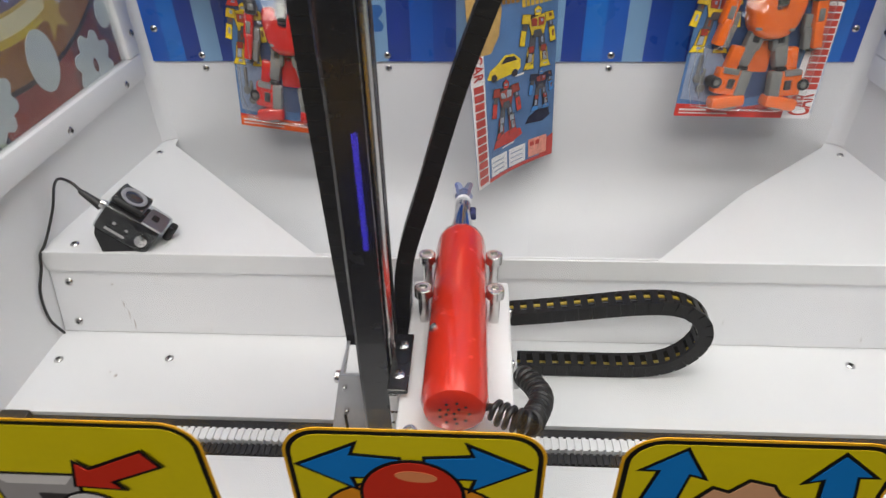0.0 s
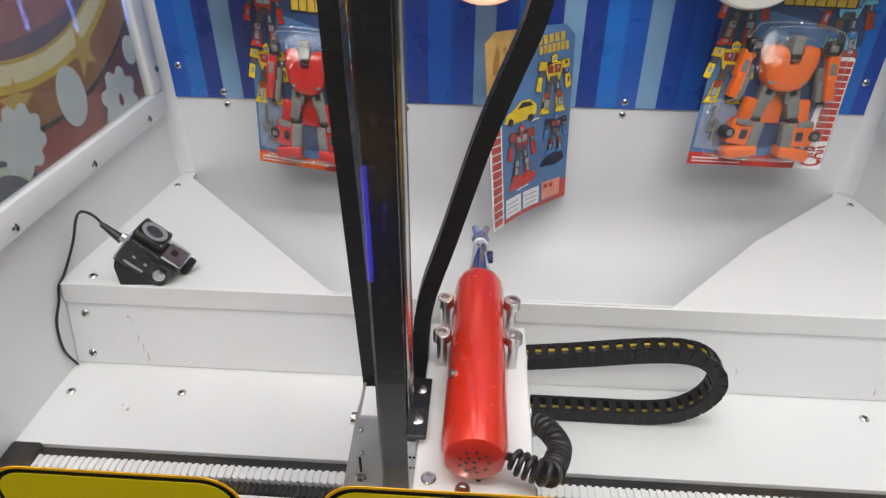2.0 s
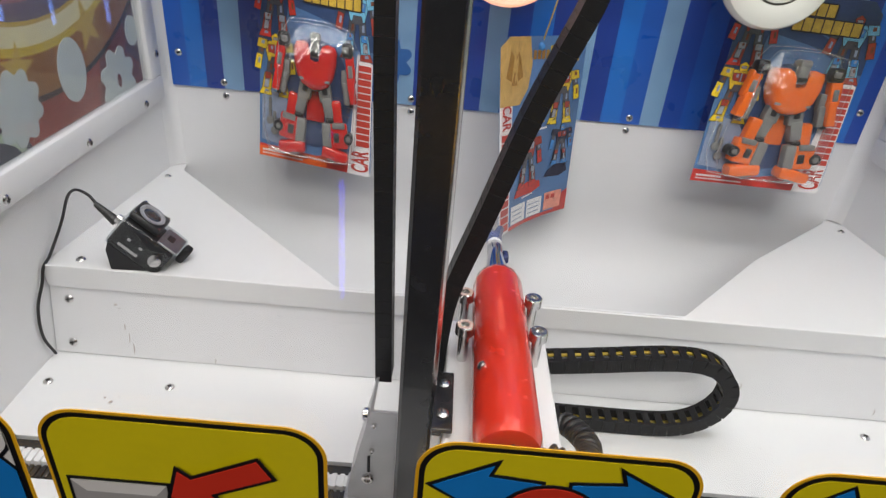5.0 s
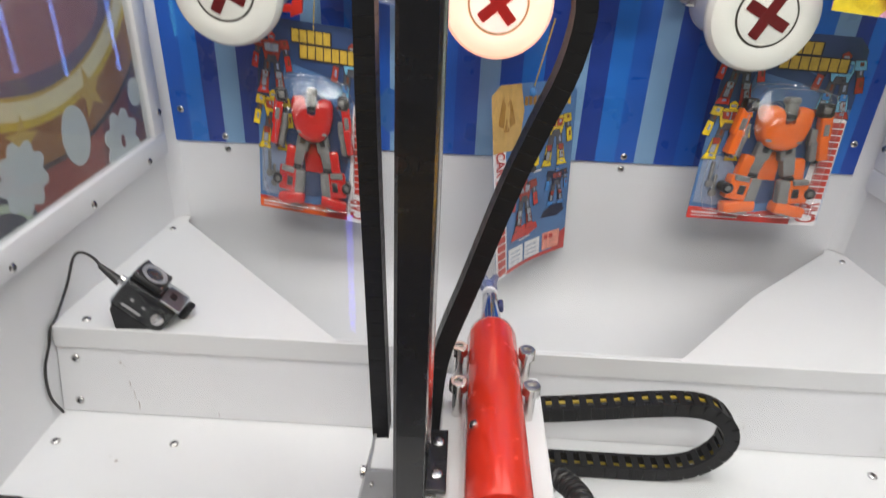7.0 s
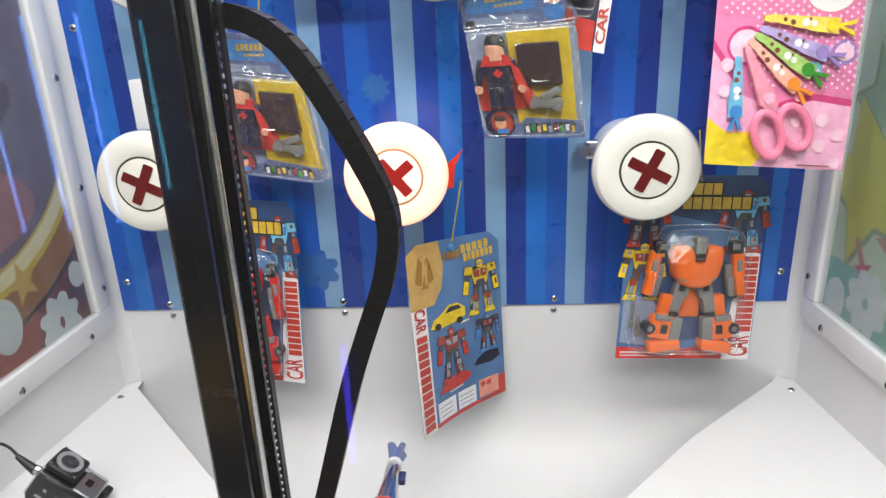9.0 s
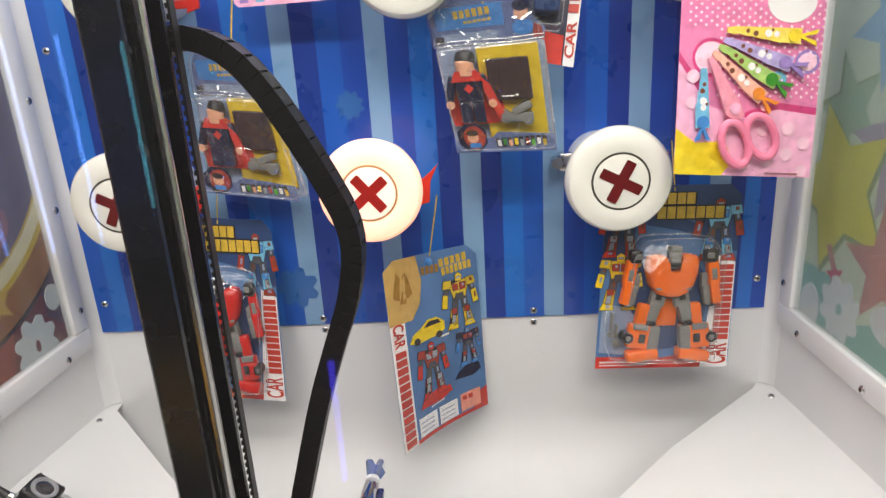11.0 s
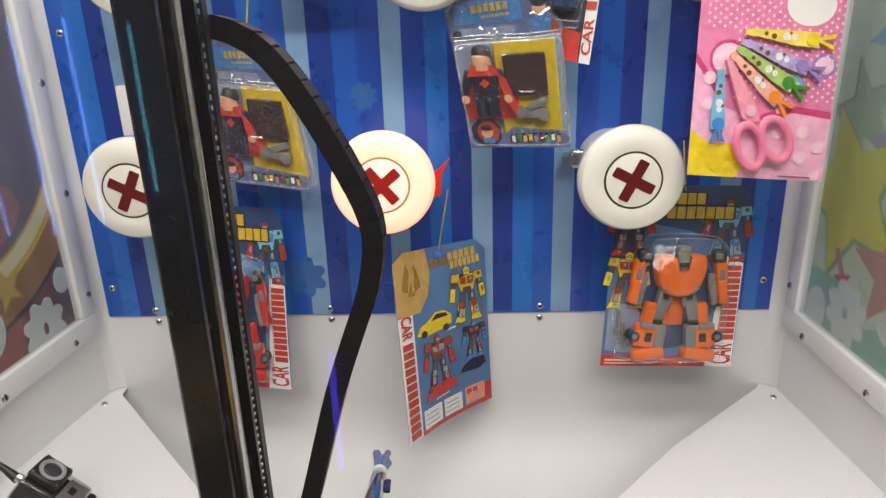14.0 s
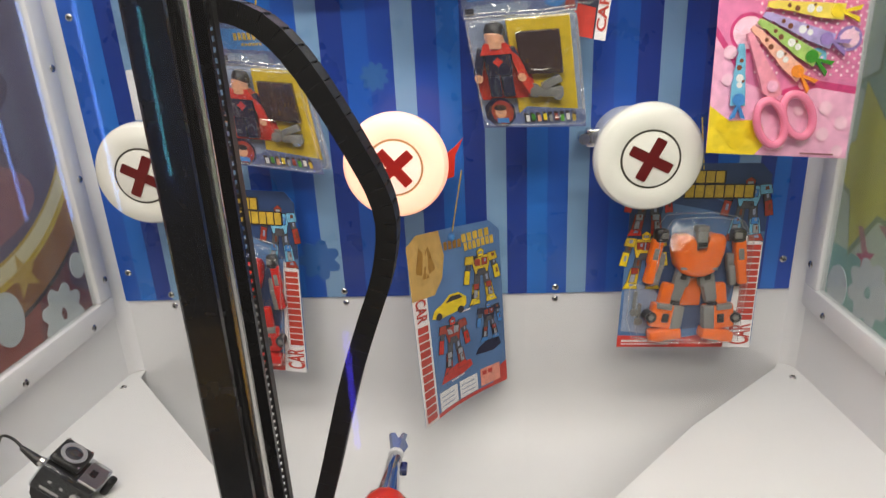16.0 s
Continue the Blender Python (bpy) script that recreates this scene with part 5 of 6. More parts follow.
def figure_pack(tl, tr, bl, br, header, label, depth):
    """A boxed brick figure: a deep clear box on a blue card with a folded header."""
    W, H = 0.10, 0.10
    f = sheet_frame(tl, tr, bl, br, W, H)
    t = thing("figure_pack", tuple((Vector(bl) + Vector(br)) / 2), label, "toy pack", "boxed figures")
    backing(t, f, W, H, "pale")
    # header card above the box
    bm = B()
    prism(bm, [(0.0, H), (W, H), (W * 1.02, H * 1.10), (W * header, H * 1.42), (W * 0.05, H * 1.42), (0.0, H * 1.3)], -0.0006, 0.0)
    part("header", laid(bm, f), INK["dusk"], t, "blue printed header card", smooth=0)
    printed(t, f, [("printed_panel", rect(0.08 * W, 1.05 * H, 0.58 * W, 1.12 * H), "pale"), ("printed_panel", rect(0.05 * W, 1.16 * H, 0.66 * W, 1.36 * H), "blue"),
                   ("printed_face_shape", disc(0.82 * W, 1.25 * H, 0.065 * W, 0.07 * H, 16), "skin"), ("printed_hair_shape", disc(0.82 * W, 1.31 * H, 0.075 * W, 0.05 * H, 16), "navy"),
                   ("printed_shirt_shape", disc(0.82 * W, 1.12 * H, 0.10 * W, 0.07 * H, 12), "blue"), ("printed_cape_shape", [(0.90 * W, 1.02 * H), (1.0 * W, 1.03 * H), (0.98 * W, 1.12 * H), (0.92 * W, 1.16 * H)], "rust"), ("printed_mark", rect(0.02 * W, 1.03 * H, 0.10 * W, 1.10 * H), "dark")])
    bars(t, f, 0.22 * W, 1.25 * H, 0.34 * W, 0.07 * H, 6, 3, "gold", -0.0022, "printed_logo_bar")
    bars(t, f, 0.30 * W, 1.20 * H, 0.26 * W, 0.025 * H, 6, 3, "gold", -0.0022, "printed_logo_bar")
    # inner tray
    bm = B()
    box(bm, 0.36 * W, 0.93 * W, -0.006, -0.001, 0.10 * H, 0.985 * H, 0.001, 1)
    part("tray", laid(bm, f), INK["mustard"], t, "yellow card tray")
    bm = B()
    box(bm, 0.43 * W, 0.82 * W, -0.014, -0.006, 0.48 * H, 0.87 * H, 0.001, 1)
    for i in range(3):
        for j in range(3):
            cyl(bm, ((0.505 + 0.12 * i) * W, -0.014, (0.555 + 0.12 * j) * H), ((0.505 + 0.12 * i) * W, -0.0155, (0.555 + 0.12 * j) * H), 0.0028, seg=10)
    part("brick_plate", laid(bm, f), TOY["brown"], t, "black studded brick plate")
    bm = B()
    cyl(bm, (0.53 * W, -0.017, 0.33 * H), (0.53 * W, -0.008, 0.33 * H), 0.0062, seg=18)
    cyl(bm, (0.53 * W, -0.018, 0.33 * H), (0.53 * W, -0.017, 0.33 * H), 0.0040, seg=14)
    box(bm, 0.58 * W, 0.80 * W, -0.016, -0.007, 0.27 * H, 0.36 * H, 0.0015, 2)
    box(bm, -0.010, 0.010, -0.017, -0.008, -0.0035, 0.0035, 0.0015, 2, m=pose(0.70 * W, 0, 0.40 * H, 0, -24, 0))
    cyl(bm, (0.74 * W, -0.018, 0.29 * H), (0.74 * W, -0.008, 0.29 * H), 0.0048, seg=16)
    part("accessory", laid(bm, f), TOY["grey"], t, "grey plastic toy accessory")
    # plain brick figure: one mesh
    bm = B()
    x, z = 0.235 * W, 0.285 * H
    prism(bm, [(x - 0.020, z - 0.004), (x + 0.034, z - 0.002), (x + 0.028, z + 0.024), (x + 0.018, z + 0.044), (x + 0.006, z + 0.050), (x - 0.010, z + 0.049), (x - 0.019, z + 0.038), (x - 0.023, z + 0.015)], -0.008, -0.006, 3)
    prism(bm, [(x + 0.013, z + 0.043), (x + 0.020, z + 0.036), (x + 0.031, z + 0.004), (x + 0.024, z + 0.002), (x + 0.014, z + 0.030)], -0.0175, -0.008, 3)
    prism(bm, [(x - 0.015, z + 0.040), (x + 0.015, z + 0.040), (x + 0.010, z + 0.050), (x - 0.010, z + 0.050)], -0.0195, -0.008, 3)
    prism(bm, star(x, z + 0.033, 0.005, 0, 0.6, 4), -0.0186, -0.0178, 3)
    for s in (-1, 1):
        box(bm, x + s * 0.006 - 0.0055, x + s * 0.006 + 0.0055, -0.017, -0.008, z, z + 0.020, 0.001, 1, 1)
        box(bm, -0.004, 0.004, -0.017, -0.008, -0.014, 0.012, 0.002, 2, 1, m=pose(x + s * 0.0165, 0, z + 0.034, 0, -s * 18, 0))
        cyl(bm, (x + s * 0.020, -0.018, z + 0.018), (x + s * 0.020, -0.009, z + 0.018), 0.004, seg=10, mi=2)
    box(bm, x - 0.012, x + 0.012, -0.018, -0.008, z + 0.020, z + 0.044, 0.002, 2, 1)
    lathe(bm, (x, -0.013, z + 0.044), (0, 0, 1), [(0.0, 0.0058), (0.0015, 0.0086), (0.014, 0.0086), (0.0165, 0.006), (0.0165, 0.0)], 18, 2)
    lathe(bm, (x + 0.001, -0.0118, z + 0.0560), (0.1, 0.25, 1), [(0.0, 0.0090), (0.005, 0.0098), (0.010, 0.0080), (0.0125, 0.004), (0.013, 0.0)], 18, 0)
    box(bm, x - 0.0082, x + 0.0082, -0.012, -0.003, z + 0.050, z + 0.062, 0.002, 1, 0)
    part("brick_figure", laid(bm, f), [TOY["black"], INK["navy"], INK["skin"], INK["red"]], t, "plain brick figure with a red cape")
    printed(t, f, [("printed_band", [(0.0, 0.0), (0.97 * W, 0.0), (0.97 * W, 0.16 * H), (0.44 * W, 0.20 * H), (0.36 * W, 0.14 * H), (0, 0.12 * H)], "dusk"),
                   ("printed_badge", disc(0.18 * W, 0.15 * H, 0.15 * W, 0.15 * H, 8, 22), "navy"), ("printed_badge", disc(0.20 * W, 0.15 * H, 0.105 * W, 0.115 * H, 12), "rust"), ("printed_badge", disc(0.185 * W, 0.15 * H, 0.055 * W, 0.055 * H, 12), "skin"), ("printed_badge", disc(0.185 * W, 0.195 * H, 0.06 * W, 0.03 * H, 12), "dark"), ("printed_badge", rect(0.14 * W, 0.05 * H, 0.25 * W, 0.095 * H), "blue")], y=-depth * 0.8)
    bars(t, f, 0.40 * W, 0.05 * H, 0.50 * W, 0.09 * H, 9, 2, "dark", -depth * 0.8 - 0.0014)
    for k, mm in enumerate(("white", "leaf", "skin", "lemon", "steel", "rust", "green", "white", "gold")):
        bars(t, f, (0.415 + 0.054 * k) * W, (0.058 + 0.012 * (k % 2)) * H, 0.045 * W, 0.06 * H, 1, 2, mm, -depth * 0.8 - 0.0018)
    # clear bag over the header card, with a sealed seam above the box
    bm = B()
    prism(bm, [(-0.02 * W, 1.0 * H), (W, 1.0 * H), (W * 1.02, H * 1.12), (W * (header + 0.02), H * 1.44), (W * 0.04, H * 1.44), (-0.02 * W, H * 1.3)], -0.0060, -0.0056)
    o = part("header_bag", laid(bm, f), BLISTERB, t, "clear crinkled bag over the header", smooth=0)
    o.visible_shadow = False
    bm = B()
    for dz in (0.012, 0.045):
        tube(bm, [Vector((u * W, -0.0068 - 0.001 * math.sin(9 * u), (1.0 + dz + 0.008 * math.sin(7 * u)) * H)) for u in (0.0, 0.12, 0.25, 0.38, 0.5, 0.62, 0.75, 0.88, 0.99)], 0.0006, 5)
    o = part("seam", laid(bm, f), RIM, t, "sealed plastic seam")
    o.visible_shadow = False
    blister_shell(t, f, rect(0.01 * W, 0.02 * H, 0.98 * W, 1.0 * H, 0.006, 3), depth, inset=0.003, film=BLISTERB)
    bm = B()
    a = f(Vector((0.5 * W, -0.001, 1.36 * H)))
    cyl(bm, a, a + Vector((0, 0.03, 0.06)), 0.0009, seg=6)
    part("string", bm, INK["gold"], t, "thin yellow hanging string")
    return t


figure_pack((0.035, -0.090, 0.478), (0.136, -0.090, 0.482), (0.051, -0.085, 0.384), (0.148, -0.085, 0.382), 0.72, "brick figure in a clear box hanging from a yellow string", 0.028)
figure_pack((-0.216, -0.045, 0.447), (-0.128, -0.045, 0.438), (-0.216, -0.045, 0.350), (-0.112, -0.045, 0.334), 0.70, "brick figure in a crinkled clear box beside the column", 0.032)


# scissors with spare blades on a pink dotted card
def scissors_pack(tl, tr, bl, br):
    W, H = 0.128, 0.205
    f = sheet_frame(tl, tr, bl, br, W, H)
    t = thing("scissors_pack", tuple((Vector(bl) + Vector(br)) / 2), "pink craft scissors with coloured blades on a dotted pink card", "scissors pack")
    backing(t, f, W, H, "pink")
    printed(t, f, [
        ("printed_header", rect(0, 0.76 * H, 0.78 * W, H), "rose"),
        ("printed_field", [(0, 0), (W, 0), (W, 0.30 * H), (0.72 * W, 0.32 * H), (0.5 * W, 0.28 * H), (0.22 * W, 0.34 * H), (0, 0.52 * H)], "magenta"),
        ("printed_field", [(0, 0), (W, 0), (W, 0.27 * H), (0.72 * W, 0.29 * H), (0.52 * W, 0.25 * H), (0.22 * W, 0.30 * H), (0, 0.48 * H)], "rose"),
        ("printed_bow", disc(0.22 * W, 0.50 * H, 0.13 * W, 0.08 * H, 24), "magenta"), ("printed_bow", disc(0.22 * W, 0.50 * H, 0.11 * W, 0.065 * H, 24), "blush"),
        ("printed_field", [(0, 0), (0.34 * W, 0), (0.42 * W, 0.06 * H), (0.36 * W, 0.15 * H), (0.14 * W, 0.14 * H), (0, 0.20 * H)], "lemon"),
        ("printed_shape", disc(0.76 * W, 0.73 * H, 0.17 * W, 0.085 * H, 28), "white"),
        ("printed_bow", disc(0.90 * W, 0.49 * H, 0.085 * W, 0.05 * H, 20), "violet"), ("printed_bow", disc(0.90 * W, 0.49 * H, 0.065 * W, 0.037 * H, 20), "blush"),
        ("printed_bow", disc(0.70 * W, 0.415 * H, 0.06 * W, 0.035 * H, 20), "aqua")])
    bm = B()
    for i in range(26):
        for j in range(20):
            x, z = (0.06 + 0.037 * i) * W, (0.345 + 0.0335 * j + (0.0168 if i % 2 else 0)) * H
            if x > 0.985 * W or (x / W < 0.25 and z / H < 0.62) or z > 0.985 * H or ((x / W - 0.76) / 0.19) ** 2 + ((z / H - 0.73) / 0.10) ** 2 < 1:
                continue
            prism(bm, disc(x, z, 0.0012, n=8), -0.00238, -0.0023)
    part("printed_dots", laid(bm, f), INK["petal"], t, smooth=0)
    for x, z, r in ((0.10, 0.42, 0.045), (0.10, 0.31, 0.04), (0.20, 0.24, 0.035), (0.62, 0.20, 0.04), (0.80, 0.21, 0.045), (0.92, 0.15, 0.045), (0.80, 0.10, 0.045), (0.66, 0.07, 0.04), (0.92, 0.03, 0.04), (0.5, 0.05, 0.04), (0.62, 0.30, 0.03)):
        bm = B()
        prism(bm, disc(x * W, z * H, r * W, n=20), -0.00245, -0.0023)
        part("printed_spot", laid(bm, f), INK["blush"], t, smooth=0)
    for x, z, r in ((0.20, 0.06, 0.06), (0.30, 0.10, 0.05), (0.10, 0.12, 0.05)):
        bm = B()
        prism(bm, disc(x * W, z * H, r * W, n=20), -0.00245, -0.0023)
        part("printed_spot", laid(bm, f), INK["yellow"], t, smooth=0)

    def blade(x0, z0, x1, z1, mm, knob, w0=0.016, w1=0.050):
        a, b = Vector((x0 * W, 0, z0 * H)), Vector((x1 * W, 0, z1 * H))
        d = b - a
        L = d.length
        ang = math.degrees(math.atan2(d.z, d.x))
        pts = [(0, -w0 * W), (0.1 * L, -w0 * W * 1.6)]
        for i in range(7):
            pts.append(((0.15 + 0.1 * i) * L, -(w0 + (w1 - w0) * i / 6) * W - (0.0008 if i % 2 else 0)))
        pts += [(L, -w1 * W), (L, w1 * W), (0.1 * L, w0 * W * 1.7), (0, w0 * W)]
        bm = B()
        prism(bm, moved(pts, a.x, a.z, ang), -0.0062, -0.0043)
        bl = part("blade", laid(bm, f), INK[mm], t, smooth=0)
        bm = B()
        prism(bm, disc(b.x - 0.10 * d.x, b.z - 0.10 * d.z, 0.042 * W, n=18), -0.0074, -0.0060)
        for s in (-1, 1):
            prism(bm, moved([(L * 0.96, s * 0.006 * W), (L * 1.22, s * 0.055 * W), (L * 1.20, s * 0.022 * W), (L * 1.0, -s * 0.004 * W)], a.x, a.z, ang), -0.0068, -0.0044)
        part("knob", laid(bm, f), INK[knob], bl, smooth=0)
        bm = B()
        for k, r in ((0.55, 0.026), (0.66, 0.020)):
            prism(bm, disc(a.x + d.x * k, a.z + d.z * k, r * W, n=12), -0.0064, -0.0061)
        part("printed_mark", laid(bm, f), INK["white"], bl, smooth=0)
        bm = B()
        for k, q, r in ((0.27, 0.004, 0.014), (0.38, -0.008, 0.018), (0.60, 0.024, 0.010)):
            n = Vector((-d.z, 0, d.x)).normalized() * q * W
            prism(bm, disc(a.x + d.x * k + n.x, a.z + d.z * k + n.z, r * W, n=10), -0.00645, -0.0061)
        part("printed_mark", laid(bm, f), INK["brown"], bl, smooth=0)
    blade(0.31, 0.610, 0.82, 0.590, "cream", "lemon")
    blade(0.29, 0.570, 0.77, 0.475, "lilac", "violet")
    blade(0.26, 0.545, 0.68, 0.400, "lime", "leaf")
    blade(0.22, 0.520, 0.59, 0.335, "salmon", "tang")
    blade(0.16, 0.455, 0.175, 0.205, "aqua", "blue")
    # the scissors: two blades and two ring handles
    bm = B()
    prism(bm, [(0.185 * W, 0.492 * H), (0.215 * W, 0.500 * H), (0.43 * W, 0.305 * H), (0.46 * W, 0.265 * H), (0.40 * W, 0.235 * H), (0.33 * W, 0.262 * H)], -0.0085, -0.0045)
    sc = part("scissors_blade", laid(bm, f), INK["blush2"], t, smooth=0)
    bm = B()
    prism(bm, disc(0.385 * W, 0.290 * H, 0.038 * W, n=18), -0.0098, -0.0085)
    part("pivot", laid(bm, f), INK["rose"], sc, smooth=0)
    HP = ink("pink_handle_plastic", 236, 130, 164, 0.25, coat=0.5)
    for cx, cz, rx, rz, turn in ((0.405, 0.140, 0.074, 0.094, 20), (0.585, 0.175, 0.078, 0.092, 26)):
        ring = disc(cx * W, cz * H, rx * W * 1.25, rz * H, 36, turn)
        pts = [Vector((x, -0.0085, z)) for x, z in ring] 
        bm = B()
        tube(bm, pts + [pts[0], pts[1]], 0.0036, 10)
        part("ring_handle", laid(bm, f), HP, t)
    bars(t, f, 0.66 * W, 0.012 * H, 0.24 * W, 0.007 * H, 14, 0, "brown", -0.0026)
    bars(t, f, 0.12 * W, 0.885 * H, 0.5 * W, 0.03 * H, 9, 0, "magenta", -0.0026)
    return t


scissors_pack((0.247, -0.128, 0.560), (0.370, -0.122, 0.552), (0.243, -0.143, 0.360), (0.366, -0.135, 0.349))

# two more packs high on the panel, of which the lower ends show
def upper_pack(tl, tr, bl, br, base, label, cat="toy pack"):
    W, H = 0.10, 0.12
    f = sheet_frame(tl, tr, bl, br, W, H)
    t = thing("toy_pack", tuple((Vector(bl) + Vector(br)) / 2), label, cat, "hanging toy packs")
    backing(t, f, W, H, base, 0.006)
    return t, f, W, H


t, f, W, H = upper_pack((0.126, -0.060, 0.600), (0.186, -0.060, 0.605), (0.120, -0.075, 0.464), (0.164, -0.080, 0.454), "navy", "dark blue toy card with a red and white edge strip")
printed(t, f, [("printed_ground", [(0, 0), (0.74 * W, 0), (0.74 * W, 0.18 * H), (0, 0.22 * H)], "red"), ("printed_strip", [(0.77 * W, 0), (W, 0), (W, 0.9 * H), (0.80 * W, 0.9 * H)], "white"),
               ("printed_shape", disc(0.35 * W, 0.45 * H, 0.25 * W, 0.16 * H, 18), "deep")])
lettering(t, f, 0.97 * W, 0.05 * H, (0.22 * H, 0.19 * W), 90, "letter", -0.002, "CAR")
bars(t, f, 0.97 * W, 0.32 * H, 0.55 * H, 0.19 * W, 8, 90, "letter", -0.0019)
bm = B()
box(bm, 0.12 * W, 0.6 * W, -0.02, -0.002, 0.3 * H, 0.75 * H, 0.004, 2)
part("toy_car", laid(bm, f), INK["deep"], t, "dark blue plastic toy in the pack")
blister_shell(t, f, rect(0.06 * W, 0.2 * H, 0.68 * W, 0.85 * H, 0.008, 3), 0.024)
t, f, W, H = upper_pack((-0.160, -0.06, 0.64), (-0.055, -0.06, 0.64), (-0.158, -0.06, 0.527), (-0.056, -0.06, 0.529), "rose", "pink and lilac striped prize card high on the panel")
for i in range(6):
    bm = B()
    prism(bm, rect((0.06 + 0.155 * i) * W, 0.03 * H, (0.14 + 0.155 * i) * W, 0.97 * H), -0.0012, -0.0006)
    part("printed_stripe", laid(bm, f), INK[("violet", "aqua", "blush")[i % 3]], t, smooth=0)

# ---- action camera on the left shelf with its lead ----
cm = thing("action_camera", (0, 0, 0), "small black action camera in a clear waterproof case", "camera", m=pose(-0.3395, -0.2565, 0.0938, -5.7, 40.5, 0) @ Matrix.Diagonal((0.77, 0.78, 0.92, 1)))
bm = B()
prism(bm, [(-0.0300, -0.0003), (-0.027, -0.007), (-0.006, -0.0235), (0.002, -0.0250), (0.033, -0.0003)], -0.0205, 0.016)
part("mount", bm, CAMBLACK, cm, "black rubber mount")
bm = B()
box(bm, -0.0325, 0.0305, -0.0228, 0.0190, 0.0008, 0.0290, 0.003, 2)
body = part("body", bm, CAMBLACK, cm, "black camera body")
bm = B()
box(bm, -0.0345, 0.0345, -0.0235, 0.0225, 0.0, 0.0325, 0.004, 3)
o = part("case", bm, CASE, cm, "clear waterproof case")
o.visible_shadow = False
bm = B()
box(bm, -0.0325, 0.0045, -0.0165, 0.0205, 0.0326, 0.0400, 0.005, 3)
ln = part("lens_port", bm, CAMBLACK, cm, "square black lens port")
bm = B()
lathe(bm, (-0.014, 0.002, 0.0401), (0, 0, 1), [(0.0, 0.0150), (0.0012, 0.0150), (0.0014, 0.0140), (0.0012, 0.0115), (0.0004, 0.0108)], 30)
part("lens_ring", bm, ink("pale_lens_ring", 150, 150, 156), ln)
bm = B()
lathe(bm, (-0.014, 0.002, 0.0401), (0, 0, 1), [(0.0, 0.0108), (0.0006, 0.0098), (0.0009, 0.005), (0.0009, 0.0)], 26)
part("lens", bm, mat("lens_glass", (0.05, 0.05, 0.06), 0.06, 0.3, coat=1.0), ln, "dark glassy lens")
for x, y in ((-0.029, -0.013), (-0.029, 0.017), (0.001, -0.013), (0.001, 0.017)):
    bm = B()
    lathe(bm, (x, y, 0.0400), (0, 0, 1), [(0.0, 0.0016), (0.0006, 0.0014), (0.0006, 0.0)], 10)
    part("port_screw", bm, STEEL, ln)
bm = B()
box(bm, 0.0080, 0.0325, -0.0170, 0.0180, 0.0290, 0.0315, 0.001, 1)
part("silver_front", bm, GALV, cm, "silver front plate")
bm = B()
box(bm, 0.0140, 0.0220, -0.004, 0.007, 0.0314, 0.0322, 0.0005, 1)
part("sensor_window", bm, TOY["black"], cm)
bm = B()
lathe(bm, (0.019, -0.0236, 0.017), (0, -1, 0), [(0, 0.0068), (0.003, 0.0068), (0.0036, 0.0056), (0.0036, 0)], 22)
part("button", bm, STEEL, cm, "silver push button")
bm = B()
box(bm, -0.022, 0.002, -0.0242, -0.0234, 0.0075, 0.0100)
box(bm, -0.017, -0.013, -0.0242, -0.0234, 0.0170, 0.0195)
box(bm, -0.002, 0.002, -0.0242, -0.0234, 0.0165, 0.0185)
part("printed_bar", bm, ink("camera_print", 170, 170, 170), cm, smooth=0)
bm = B()
box(bm, 0.0346, 0.0440, 0.002, 0.016, 0.014, 0.032, 0.0025, 2)
part("latch", bm, CAMBLACK, cm, "black case latch")
bm = B()
cyl(bm, (-0.0346, -0.008, 0.021), (-0.040, -0.008, 0.021), 0.0050, 0.0044, seg=16)
part("side_knob", bm, STEEL, cm)
lead = thing("camera_lead", (-0.40, -0.27, 0.0), "thin black cable running down the white wall", "cable")
bm = B()
pts = smooth_path([(-0.370, -0.252, 0.1345), (-0.3775, -0.250, 0.1425), (-0.390, -0.246, 0.1440), (-0.4025, -0.240, 0.133), (-0.4105, -0.244, 0.110), (-0.4125, -0.266, 0.0895), (-0.4125, -0.2785, 0.0840), (-0.4125, -0.285, 0.072), (-0.4125, -0.298, 0.055), (-0.4125, -0.302, 0.028), (-0.410, -0.296, 0.004)], 80)
tube(bm, pts, 0.0013, 8)
part("wire", bm, RUBBER, lead)
bm = B()
cyl(bm, (-0.3545, -0.255, 0.1215), (-0.3715, -0.252, 0.1355), 0.0045, 0.0024, seg=14)
part("plug", bm, RUBBER, lead, "black moulded plug")

# ---- instruction stickers on the front glass ----
ST = {k: ink("sticker_" + k, *c, rough=0.4) for k, c in dict(yellow=(232, 212, 16), black=(14, 12, 12), blue=(20, 130, 210), red=(220, 54, 30), orange=(236, 150, 28),
                                                            tan=(226, 172, 128), white=(236, 232, 226), grey=(176, 172, 168), dark=(70, 66, 64), shine=(240, 150, 96), rim=(240, 180, 20)).items()}
ZK = 0.2674


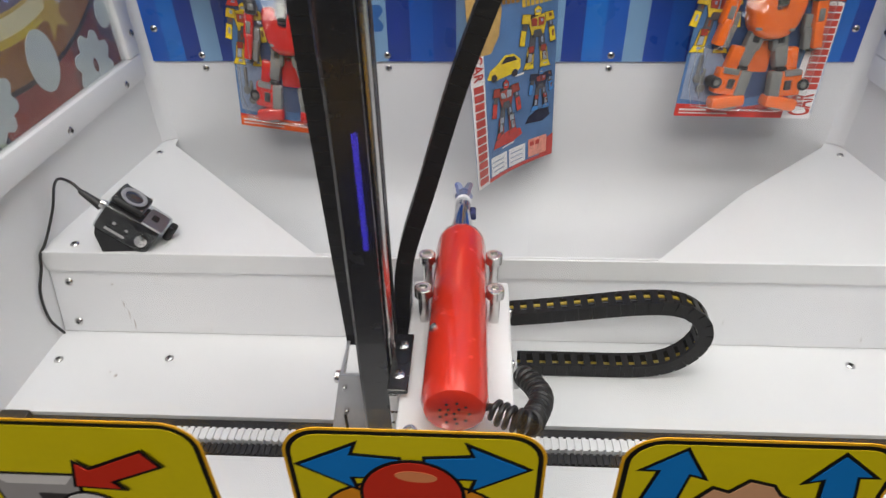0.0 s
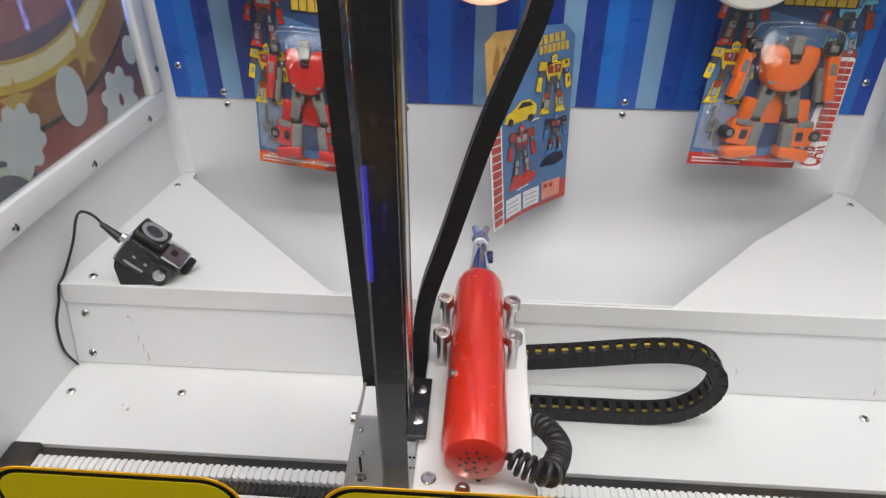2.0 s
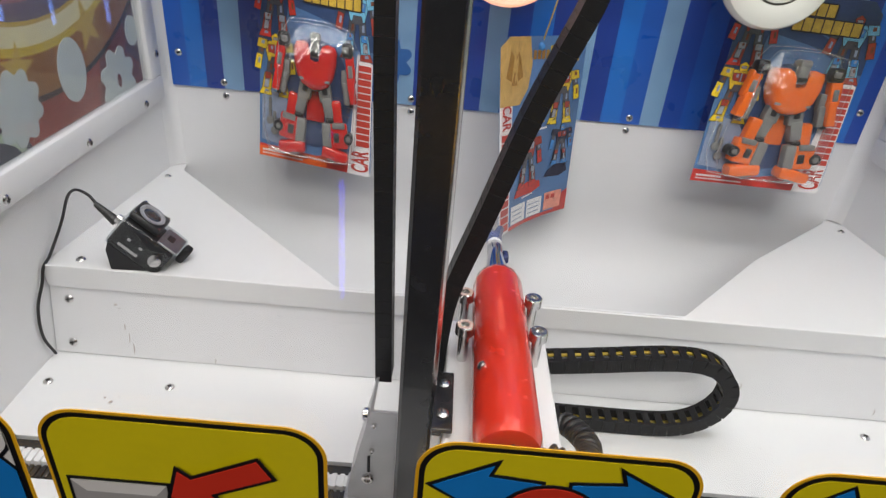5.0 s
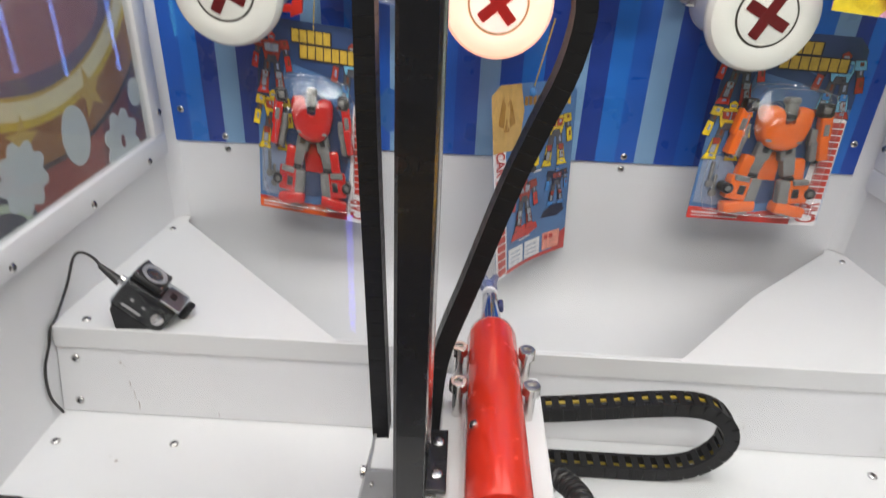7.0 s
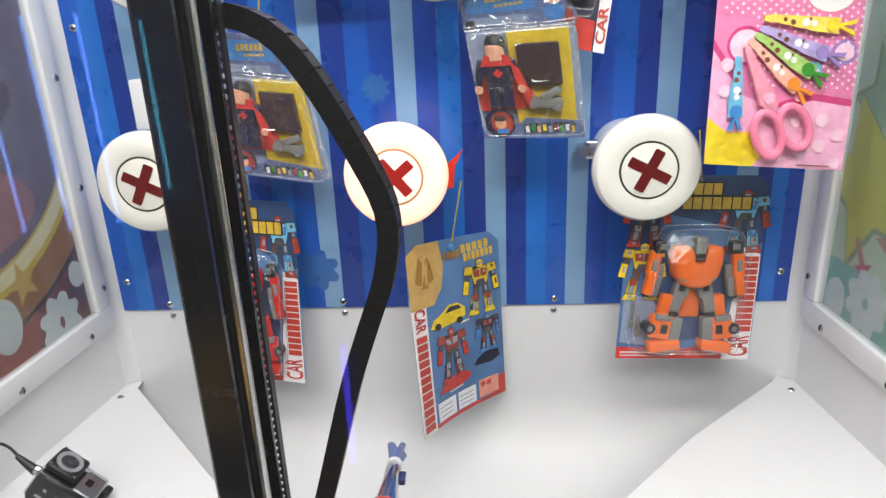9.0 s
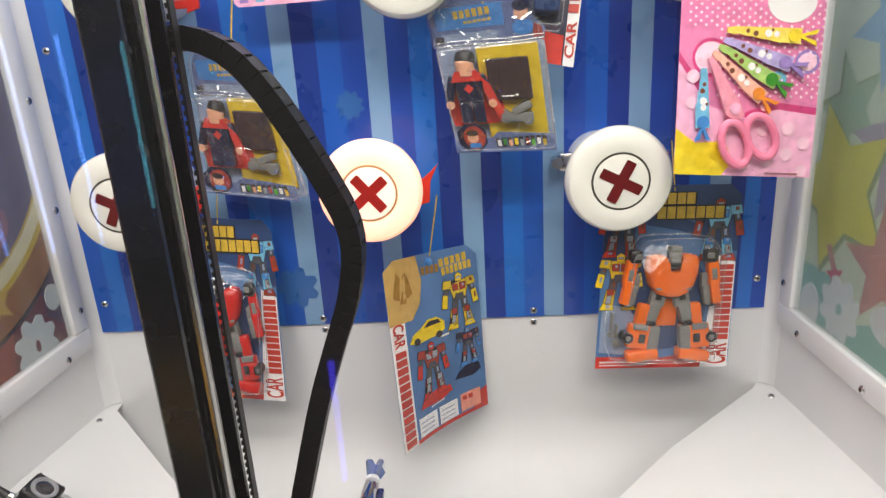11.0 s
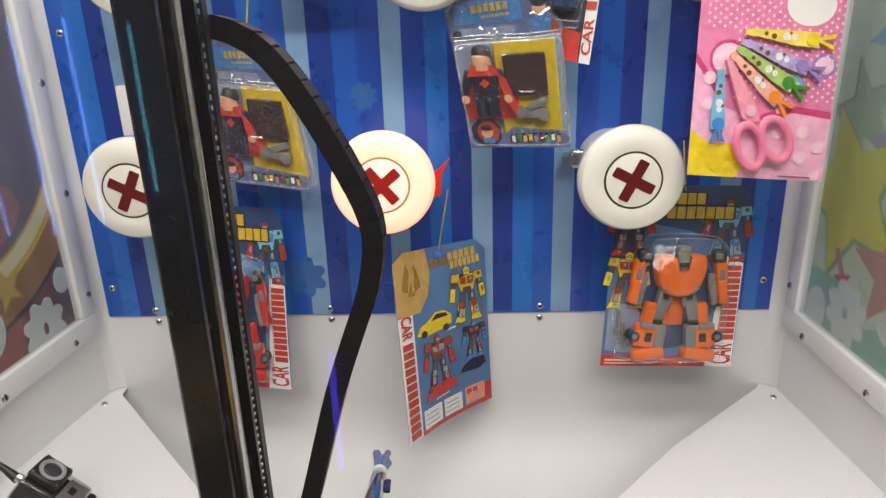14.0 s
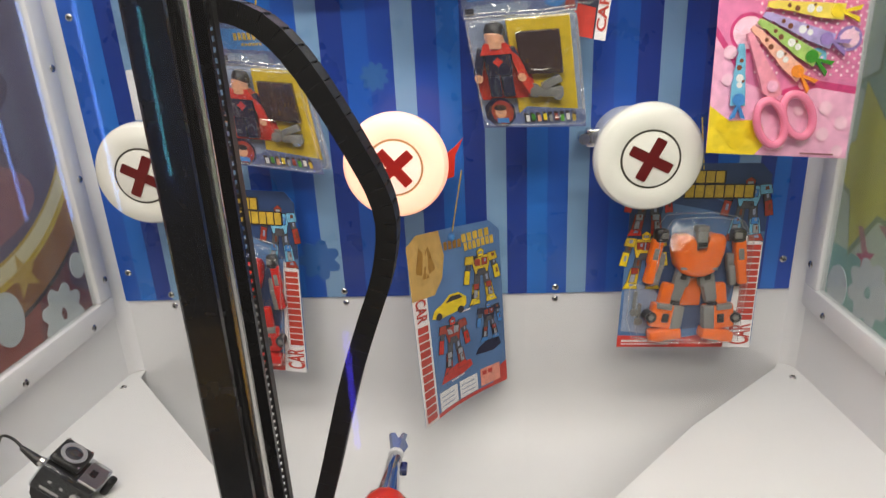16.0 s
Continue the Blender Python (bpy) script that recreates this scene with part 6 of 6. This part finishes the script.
def sticker(x0, label, shapes, w=0.0795, h=0.085, ground="yellow"):
    t = thing("instruction_sticker", (x0 + w / 2, YF - 0.0005, ZK - h), label, "sticker", "instruction stickers")
    base = [("edge", rect(x0, ZK - h, x0 + w, ZK, 0.012, 8), "rim"), ("border", rect(x0 + 0.001, ZK - h + 0.001, x0 + w - 0.001, ZK - 0.001, 0.011, 8), "black"),
            ("field", rect(x0 + 0.0026, ZK - h + 0.0026, x0 + w - 0.0026, ZK - 0.0026, 0.0095, 8), ground)]
    win = (x0 + 0.0026, ZK - h + 0.0026, x0 + w - 0.0026, ZK - 0.0026)
    for k, (nm, pts, mm) in enumerate(base + [(n_, clip_poly(p_, *win), m_) for n_, p_, m_ in shapes]):
        if len(pts) < 3:
            continue
        bm = B()
        prism(bm, pts, YF - 0.0008 - 0.00015 * k, YF - 0.0006 - 0.00015 * k + 0.0001)
        part(nm, bm, ST[mm], t, smooth=0)
    return t


def outlined(nm, pts, mm, grow=0.0011):
    cx, cz = sum(p[0] for p in pts) / len(pts), sum(p[1] for p in pts) / len(pts)
    n = len(pts)
    out = []
    area = sum(pts[i][0] * pts[(i + 1) % n][1] - pts[(i + 1) % n][0] * pts[i][1] for i in range(n))
    sg = 1 if area > 0 else -1
    for i in range(n):
        p, a, b = Vector(pts[i]), Vector(pts[i - 1]), Vector(pts[(i + 1) % n])
        e1, e2 = (p - a).normalized(), (b - p).normalized()
        n1, n2 = Vector((e1.y, -e1.x)) * sg, Vector((e2.y, -e2.x)) * sg
        m = n1 + n2
        m = m / max(0.35, m.length_squared) * 2 if m.length > 1e-6 else n1
        q = p + m * grow
        out.append((q.x, q.y))
    return [("outline", out, "black"), (nm, pts, mm)]


ARROW = [(0, 0), (0.0165, 0.0095), (0.0150, 0.0050), (0.030, 0.0036), (0.030, -0.0050), (0.0145, -0.0052), (0.0158, -0.0105)]
s1 = outlined("slot_box", rect(-0.176, 0.20, -0.1485, 0.2405), "grey") + [("slot_face", [(-0.176, 0.2405), (-0.172, 0.236), (-0.152, 0.236), (-0.1485, 0.2405)], "white"),
     ("slot", rect(-0.163, 0.20, -0.158, 0.231), "dark"), ("slot", rect(-0.158, 0.227, -0.151, 0.231), "dark")]
s1 += outlined("rounded_shape", [(-0.150, 0.20), (-0.148, 0.222), (-0.140, 0.2275), (-0.134, 0.2285), (-0.128, 0.2270), (-0.123, 0.2275), (-0.117, 0.2240), (-0.113, 0.219), (-0.110, 0.20)], "tan")
s1 += outlined("coin", disc(-0.1465, 0.2235, 0.0095, 0.0090, 24), "white", 0.0009) + outlined("coin_ring", disc(-0.1445, 0.2205, 0.0050, 0.0045, 18), "grey", 0.0006)
s1 += outlined("arrow", [(-0.1468, 0.2380), (-0.1438, 0.2490), (-0.1403, 0.2460), (-0.1213, 0.2555), (-0.1175, 0.2490), (-0.1353, 0.2405), (-0.1328, 0.2370)], "red")
sticker(-0.1818, "yellow sticker with a red arrow and a coin slot drawing", s1)
s2 = outlined("base_plate", disc(-0.0395, 0.226, 0.0285, 0.0175, 36), "orange")
s2 += outlined("arrow", [(x - 0.0728, z + 0.2509) for x, z in ARROW], "blue") + outlined("arrow", [(-x - 0.0043, z + 0.2519) for x, z in ARROW], "blue")
s2 += outlined("ball", disc(-0.0390, 0.2375, 0.0155, 0.0165, 36), "red") + [("shine", disc(-0.0375, 0.2475, 0.0065, 0.0026, 20, -6), "shine")]
sticker(-0.0778, "yellow sticker with a red joystick ball and blue arrows", s2)
UPA = [(0.0, 0.0), (0.0085, -0.0105), (0.0042, -0.0098), (0.0052, -0.034), (-0.0052, -0.034), (-0.0042, -0.0098), (-0.0085, -0.0105)]
s3 = outlined("arrow", moved(UPA, 0.0411, 0.2624, -10), "blue") + outlined("arrow", moved(UPA, 0.0853, 0.2624, 10), "blue")
s3 += outlined("rounded_shape", [(0.047, 0.205), (0.047, 0.238), (0.052, 0.2455), (0.057, 0.2435), (0.062, 0.2495), (0.069, 0.2475), (0.072, 0.243), (0.077, 0.240), (0.078, 0.205)], "tan")
sticker(0.0232, "yellow sticker with two blue up arrows", s3)
s0 = outlined("shape", [(-0.205, 0.21), (-0.192, 0.215), (-0.190, 0.240), (-0.195, 0.247), (-0.2, 0.24), (-0.208, 0.245), (-0.215, 0.23)], "blue") + outlined("shape", disc(-0.2, 0.258, 0.010, 0.012, 20), "white")
sticker(-0.268, "white sticker with a blue and white drawing", s0, ground="white")
